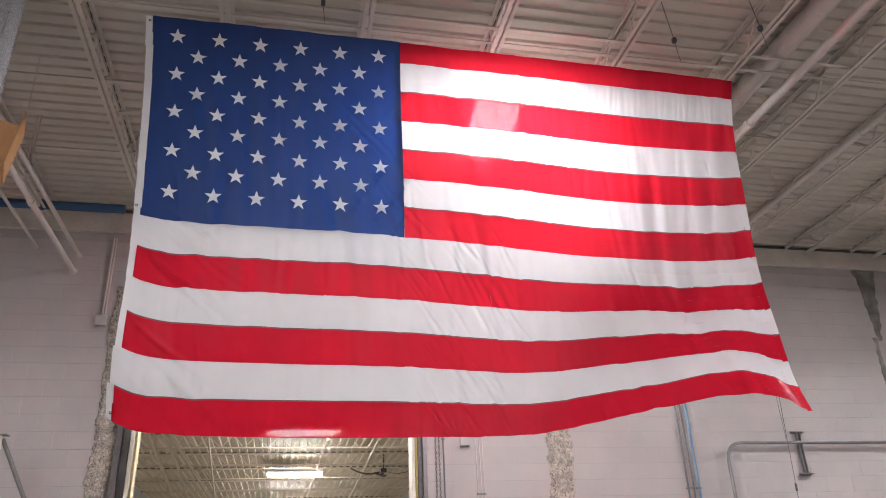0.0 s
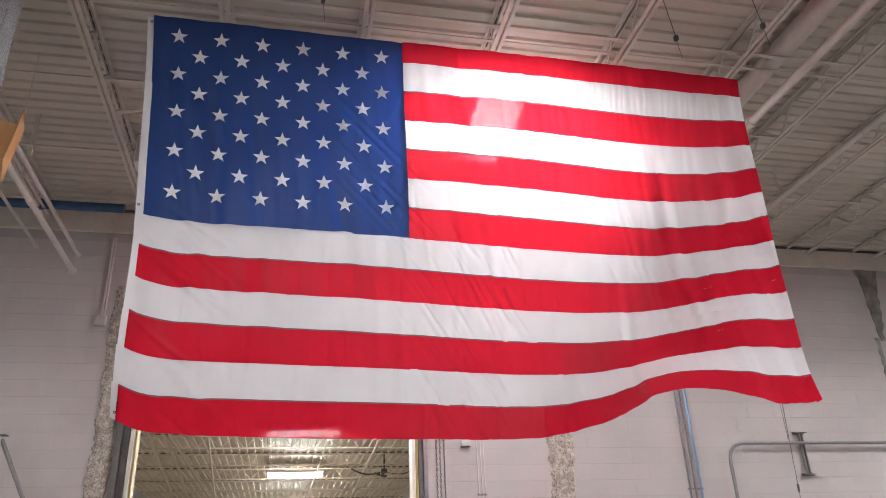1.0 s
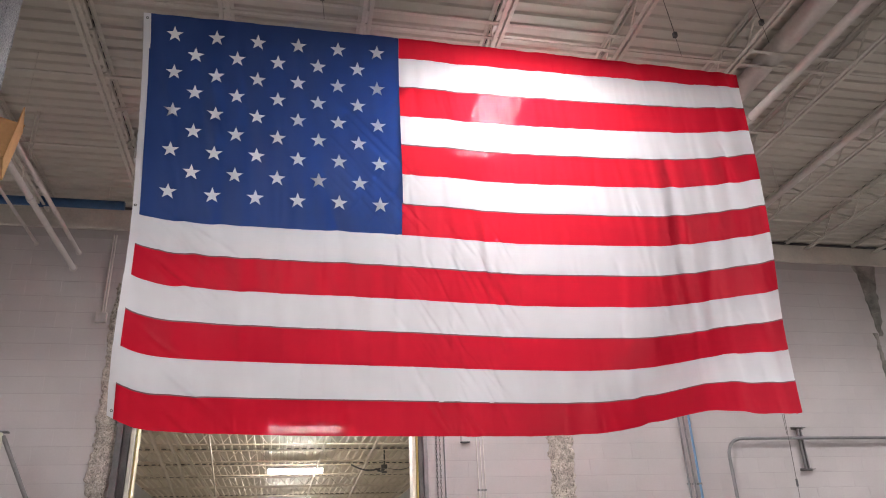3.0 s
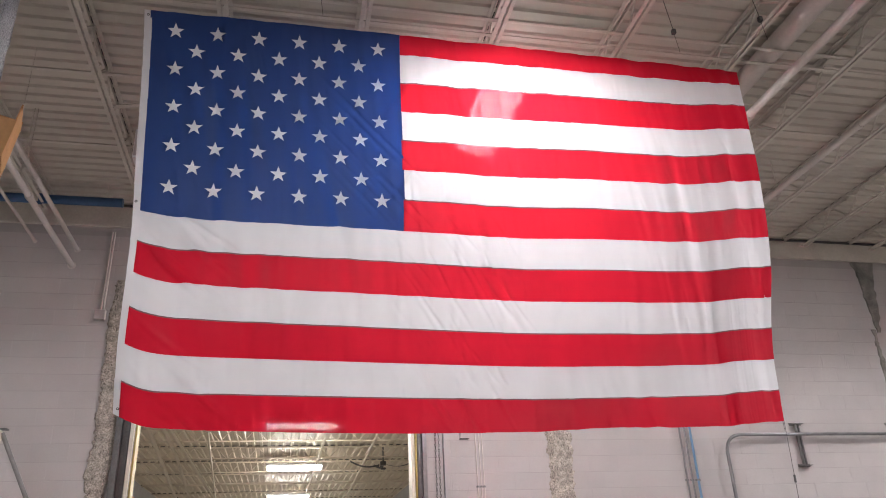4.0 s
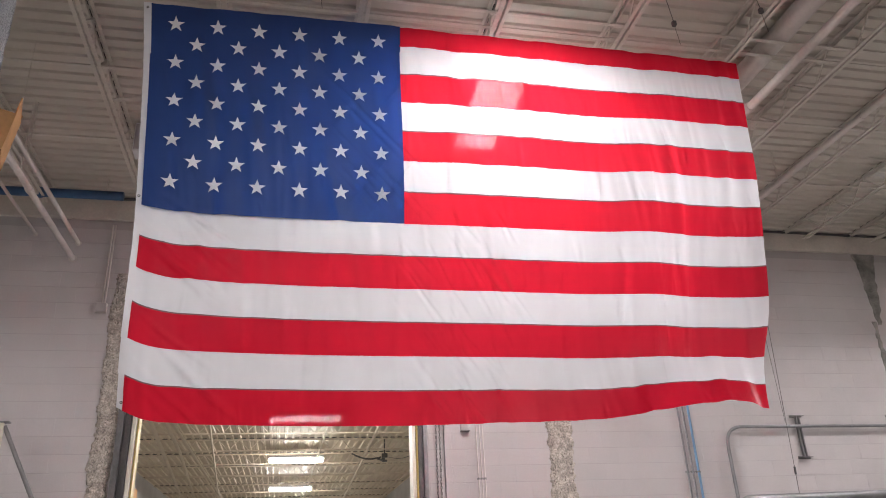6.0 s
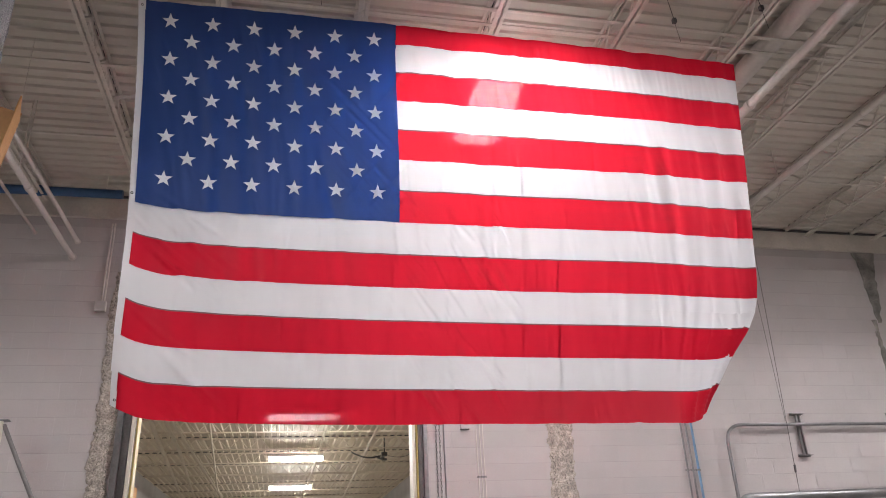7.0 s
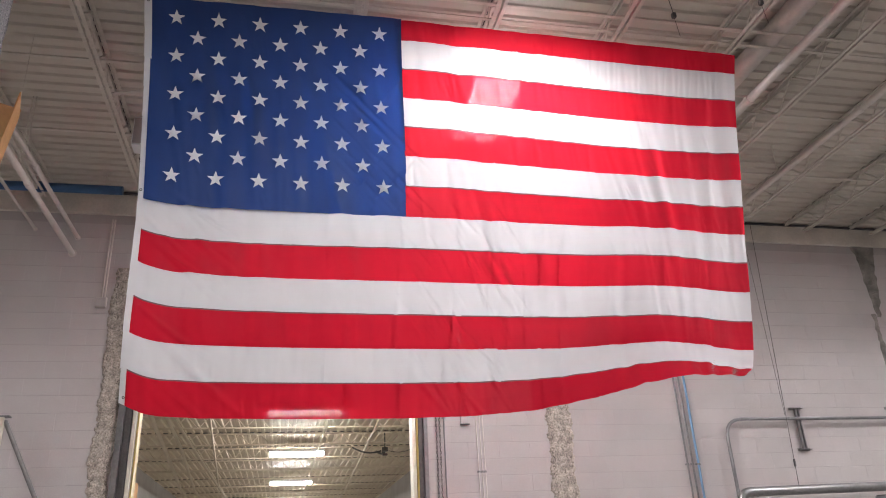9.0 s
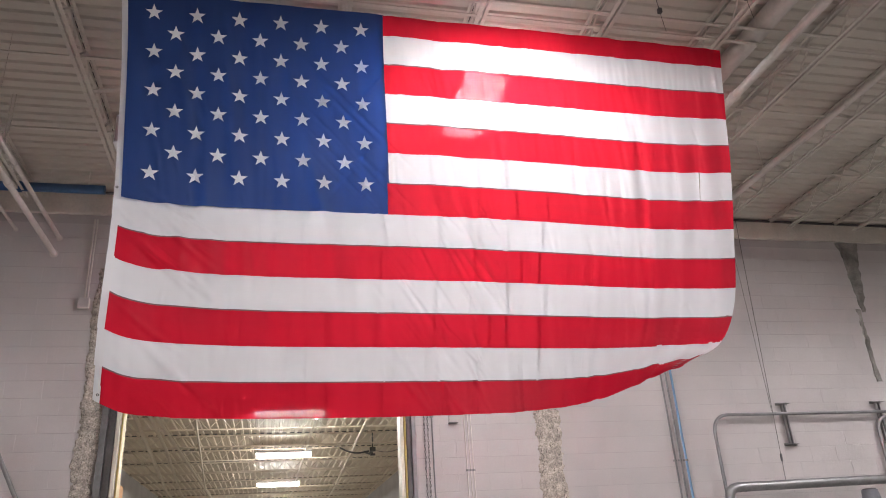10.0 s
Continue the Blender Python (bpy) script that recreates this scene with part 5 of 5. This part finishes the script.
def build_overhead_things():
    # rough column close by
    bm = bmesh.new()
    box_into(bm, (0.42, 0.42, DECK_Z - 0.002), (0, 0, DECK_Z / 2), 0.02)
    bmesh.ops.subdivide_edges(bm, edges=[e for e in bm.edges if e.calc_length() > 0.3], cuts=90)
    for v in bm.verts:
        if 0.02 < v.co.z < DECK_Z - 0.05:
            v.co += Vector((noise.noise(v.co * 14), noise.noise(v.co * 14 + Vector((9, 9, 9))), 0)) * 0.014
    c = part("column", bm, CONCRETE)
    c.location = (-0.446 * 5.0 - 0.21, 5.0, 0)
    tagged(c, "rough speckled grey concrete column up to the roof", "column", kind="structure")
    # open tan box on wires
    b = thing("hanging_box", (-2.63, 6.0, EYE + 3.42), "open tan cardboard box hung from the roof on wires", "box")
    turn = Matrix.Rotation(radians(18), 4, "Z") @ Matrix.Rotation(radians(8), 4, "Y")
    for name, size, at in (("side_panel", (0.012, 0.42, 0.52), (0.20, 0, 0.27)), ("side_panel", (0.012, 0.42, 0.52), (-0.20, 0, 0.27)), ("front_panel", (0.40, 0.012, 0.34), (0, -0.20, 0.18)),
                           ("back_panel", (0.40, 0.012, 0.60), (0, 0.20, 0.30)), ("bottom_panel", (0.41, 0.41, 0.012), (0, 0, 0.006))):
        bm = bmesh.new()
        box_into(bm, size, at, 0.003)
        bm.transform(turn)
        part(name, bm, CARD, b)
    for q in ((0.19, 0.19), (-0.19, 0.19)):
        a = turn @ Vector((q[0], q[1], 0.5))
        rod("wire", a, (a.x, a.y, DECK_Z - EYE - 3.42), 0.002, STEEL, b, 6)
    # bracing between the joists
    for x0, z0, x1, z1, y in ((-1.84, CHORD_Z + 0.02, -0.68, DECK_Z - 0.04, 6.75), (-1.84, DECK_Z - 0.06, -0.68, DECK_Z - 0.06, 6.5)):
        t = thing("sway_brace", (x0, y, z0), "painted steel angle brace between two roof joists", "brace", "braces in the roof")
        bm = bmesh.new()
        rod_into(bm, (0, 0, 0), (x1 - x0, 0, z1 - z0), 0.022, 4)
        part("brace_bar", bm, STEEL, t)
    e = thing("junction_box", (-1.62, 7.6, EYE + 4.42), "pale sheet-metal box hung between the roof joists", "junction box")
    bar("body", (0.26, 0.2, 0.36), (0, 0, 0.18), WHITE, e, 0.008)
    bar("cover", (0.24, 0.008, 0.32), (0, -0.105, 0.18), BLOCK, e, 0.003)
    rod("hanger_rod", (0, 0, 0.36), (0, 0, 0.40), 0.012, DARK, e)
    # sensors on thin wires
    for x, y, z in ((3.169, 4.572, EYE + 4.30), (0.145, 4.72, EYE + 4.42), (3.84, 4.31, EYE + 4.30)):
        s = thing("hanging_sensor", (x, y, z), "small black sensor on a thin wire under the roof", "sensor", "sensors under the roof")
        bm = bmesh.new()
        box_into(bm, (0.035, 0.035, 0.05), (0, 0, 0), 0.006)
        part("body", bm, DARK, s)
        rod("wire", (0, 0, 0.02), (-0.04, 0.02, DECK_Z - z), 0.003, DARK, s, 6)
        rod("tail", (0, 0, -0.02), (0.02, 0, -0.22), 0.002, DARK, s, 5)
    b = thing("beam_clamp", (-0.64, 4.42, CHORD_Z - 0.03), "pale painted clamp plate under a roof joist", "clamp")
    bm = bmesh.new()
    rod_into(bm, (0, 0, 0), (0, 0, 0.03), 0.045, 16)
    part("plate", bm, STEEL, b)


R2_DECK, R2_LOW = EYE + 2.80, EYE + 2.55


def build_next_room():
    """The store room behind the doorway: cream deck, joists from side to side, strip lamps, pipes and a fan."""
    structure(new("ceiling", deck_mesh(-3.7, 3.8, D + 0.2, 42, R2_DECK, CREAMDECK, 0.155, 0.028, True)), "cream painted ribbed steel deck of the next room", "ceiling")
    for name, size, at in (("wall_west", (0.2, 32.2, R2_DECK), (-3.75, 25.82, R2_DECK / 2)), ("wall_east", (0.2, 32.2, R2_DECK), (3.85, 25.82, R2_DECK / 2)), ("wall_north", (7.8, 0.2, R2_DECK), (0, 42, R2_DECK / 2))):
        bm = bmesh.new()
        box_into(bm, size, at)
        structure(part(name, bm, SIDE), "plain painted wall of the next room", "wall")
    j = build_joist("cream painted open-web steel joist of the next room", -3.7, 3.7, R2_DECK - 0.002, R2_LOW, CREAMSTEEL, "joists of the next room", pitch=0.42, web=0.007, leg=0.026, flute_shade=True)
    j.matrix_basis = pose(0, 10.4, 0, 0, 0, 90)
    for k in range(1, 16):
        copy_thing(j, pose(0, 10.4 + 1.93 * k, 0, 0, 0, 90))
    a = None
    for y, x in ((12.75, 0.33), (17.3, 0.29), (22.9, 0.24), (28.0, 0.25), (33.5, 0.25)):
        m = pose(x, y, EYE + 2.50, 0, 0, 90)
        if a is None:
            a = build_high_bay((0, 0, EYE + 2.50), "bright strip lamp under the cream joists of the next room", "lamps in the next room", 3, 1.16, TUBEFAR)
            a.matrix_basis = m
        else:
            copy_thing(a, m)
    z = EYE + 2.48
    for pts, r in (([(-2.05, 12.0, z), (-2.87, 23.8, z), (-2.95, 41, z)], 0.035), ([(-1.85, 12.2, z), (-2.0, 15.8, z), (-2.52, 23.9, z), (-2.6, 41, z)], 0.03), ([(-1.77, 12, z), (-1.79, 41, z)], 0.025),
                   ([(-1.2, 12.8, z), (-1.75, 22.6, z), (-1.8, 41, z)], 0.02), ([(1.63, 13, z), (1.95, 24.6, z), (2.0, 41, z)], 0.025), ([(0.75, 13, z), (0.6, 41, z)], 0.018), ([(3.1, 13, z), (3.3, 41, z)], 0.03)):
        build_pipe("ceiling_pipe", "cream painted pipe under the joists of the next room", "pipe", pts, r, CREAMSTEEL, "pipes of the next room", hangers=[pts[-1]], top=R2_DECK)
    f = thing("ceiling_fan", (2.12, 16.2, EYE + 2.42), "dark brown ceiling fan with drooping blades in the next room", "ceiling fan")
    rod("down_rod", (0, 0, 0), (0, 0, 0.36), 0.015, DARK, f)
    rod("motor", (0, 0, -0.03), (0, 0, 0.05), 0.065, DARK, f, 18)
    bar("canopy", (0.1, 0.1, 0.04), (0, 0, -0.10), DARK, f, 0.01)
    for k in range(3):
        bm = bmesh.new()
        prev = None
        for i in range(9):
            s = i / 8
            w = 0.03 + 0.022 * s
            zz = -0.02 - 0.05 * math.sin(s * 3.1) + 0.10 * s * s
            row = [bm.verts.new((0.08 + s * 0.62, q * w, zz + q * 0.012)) for q in (-1, 1)]
            if prev:
                bm.faces.new((prev[0], prev[1], row[1], row[0]))
            prev = row
        bmesh.ops.solidify(bm, geom=bm.faces[:], thickness=0.012)
        bm.transform(Matrix.Rotation(radians((4, 172, 95)[k]), 4, "Z"))
        part("blade", bm, DARK, f)
    r = thing("storage_rack", (-2.45, 12.4, 0), "tall cream steel storage rack against the room's side", "storage rack")
    for x in (-0.4, 0.4):
        for y in (-0.7, 0.7):
            bar("upright", (0.06, 0.06, 2.6), (x, y, 1.3), CREAM, r, 0.004)
    for zz in (0.9, 1.75, 2.6):
        bar("shelf", (0.9, 1.5, 0.04), (0, 0, zz + 0.02), CREAM, r, 0.004)
    for x, y, w, h in ((-2.27, 12.0, 0.36, 0.34), (-2.62, 12.75, 0.42, 0.30)):
        b = thing("cardboard_box", (x, y, 2.64), "closed brown cardboard box on top of the rack", "box", "boxes on the rack")
        bar("carton", (w, 0.4, h), (0, 0, h / 2), CARD, b, 0.004)
        bar("flap", (w - 0.01, 0.19, 0.006), (0, -0.1, h + 0.003), CARD, b, 0.001)
        bar("flap", (w - 0.01, 0.19, 0.006), (0, 0.1, h + 0.003), CARD, b, 0.001)


def build_blocks():
    """The wall's blocks in running bond: those by the doorway and low on the wall singly, the rest joined."""
    bm = bmesh.new()
    box_into(bm, (BL - 0.0006, 0.016, BH - 0.005), (0, 0, 0), 0.001)
    one = mesh_of(bm, BLOCK)
    rng = random.Random(5)
    verts, faces = [], []
    base_v = [v.co.copy() for v in one.vertices]
    base_f = [tuple(p.vertices) for p in one.polygons]
    count = 0
    top = DECK_Z - 0.33
    for row in range(int(top / BH)):
        z = (row + 0.5) * BH
        for col in range(-12, 28):
            x = (col + 0.5 * (row % 2)) * BL + 0.05
            x0, x1 = x - BL / 2, x + BL / 2
            if z < OPEN_Z + 0.1 and x1 > -1.99 and x0 < 1.80:
                if x0 < -1.99 < x1 - 0.08 or x1 > 1.80 > x0 + 0.08:
                    pass
                else:
                    continue
                x0, x1 = (x0, -1.99) if x < 0 else (1.80, x1)
            elif z < OPEN_Z + 0.1 and -1.99 < x < 1.80:
                continue
            y = D + 0.0058 + rng.uniform(-0.0008, 0.0008)
            near = 2.2 < z < 5.4 and (x < -1.8 or (x > 1.7 and z < 3.9)) and count < 300
            if near and abs(x1 - x0 - BL) < 1e-6:
                part("block", one, BLOCK, WALL).location = (x, y, z)
                count += 1
            else:
                s = (x1 - x0 - 0.003) / (BL - 0.003)
                k = len(verts)
                verts += [((x0 + x1) / 2 + v.x * s, y + v.y, z + v.z) for v in base_v]
                faces += [tuple(i + k for i in f) for f in base_f]
    me = bpy.data.meshes.new("mesh")
    me.from_pydata(verts, [], faces)
    me.materials.append(BLOCKS)
    tagged(part("blocks", me, BLOCKS, WALL), "painted concrete blocks in running bond", kind="stuff")


def motions():
    carriers = {}
    for ob, rect, on, poses in MOVING:
        if not on:
            carriers[rect] = [m.inverted() for m in poses]
    for ob, rect, on, poses in MOVING:
        walk(ob, [(t, c @ m) for t, c, m in zip(FLAG_TIMES, carriers[on], poses)] if on else list(zip(FLAG_TIMES, poses)))


WALL = build_hall()
build_roof()
build_roof_pipes()
build_lamps()
FLAG, MOVING, FLAG_TIMES, FLAG_SHAPES = build_flag()
build_doorway()
build_wall_things()
build_overhead_things()
build_next_room()
build_blocks()
motions()
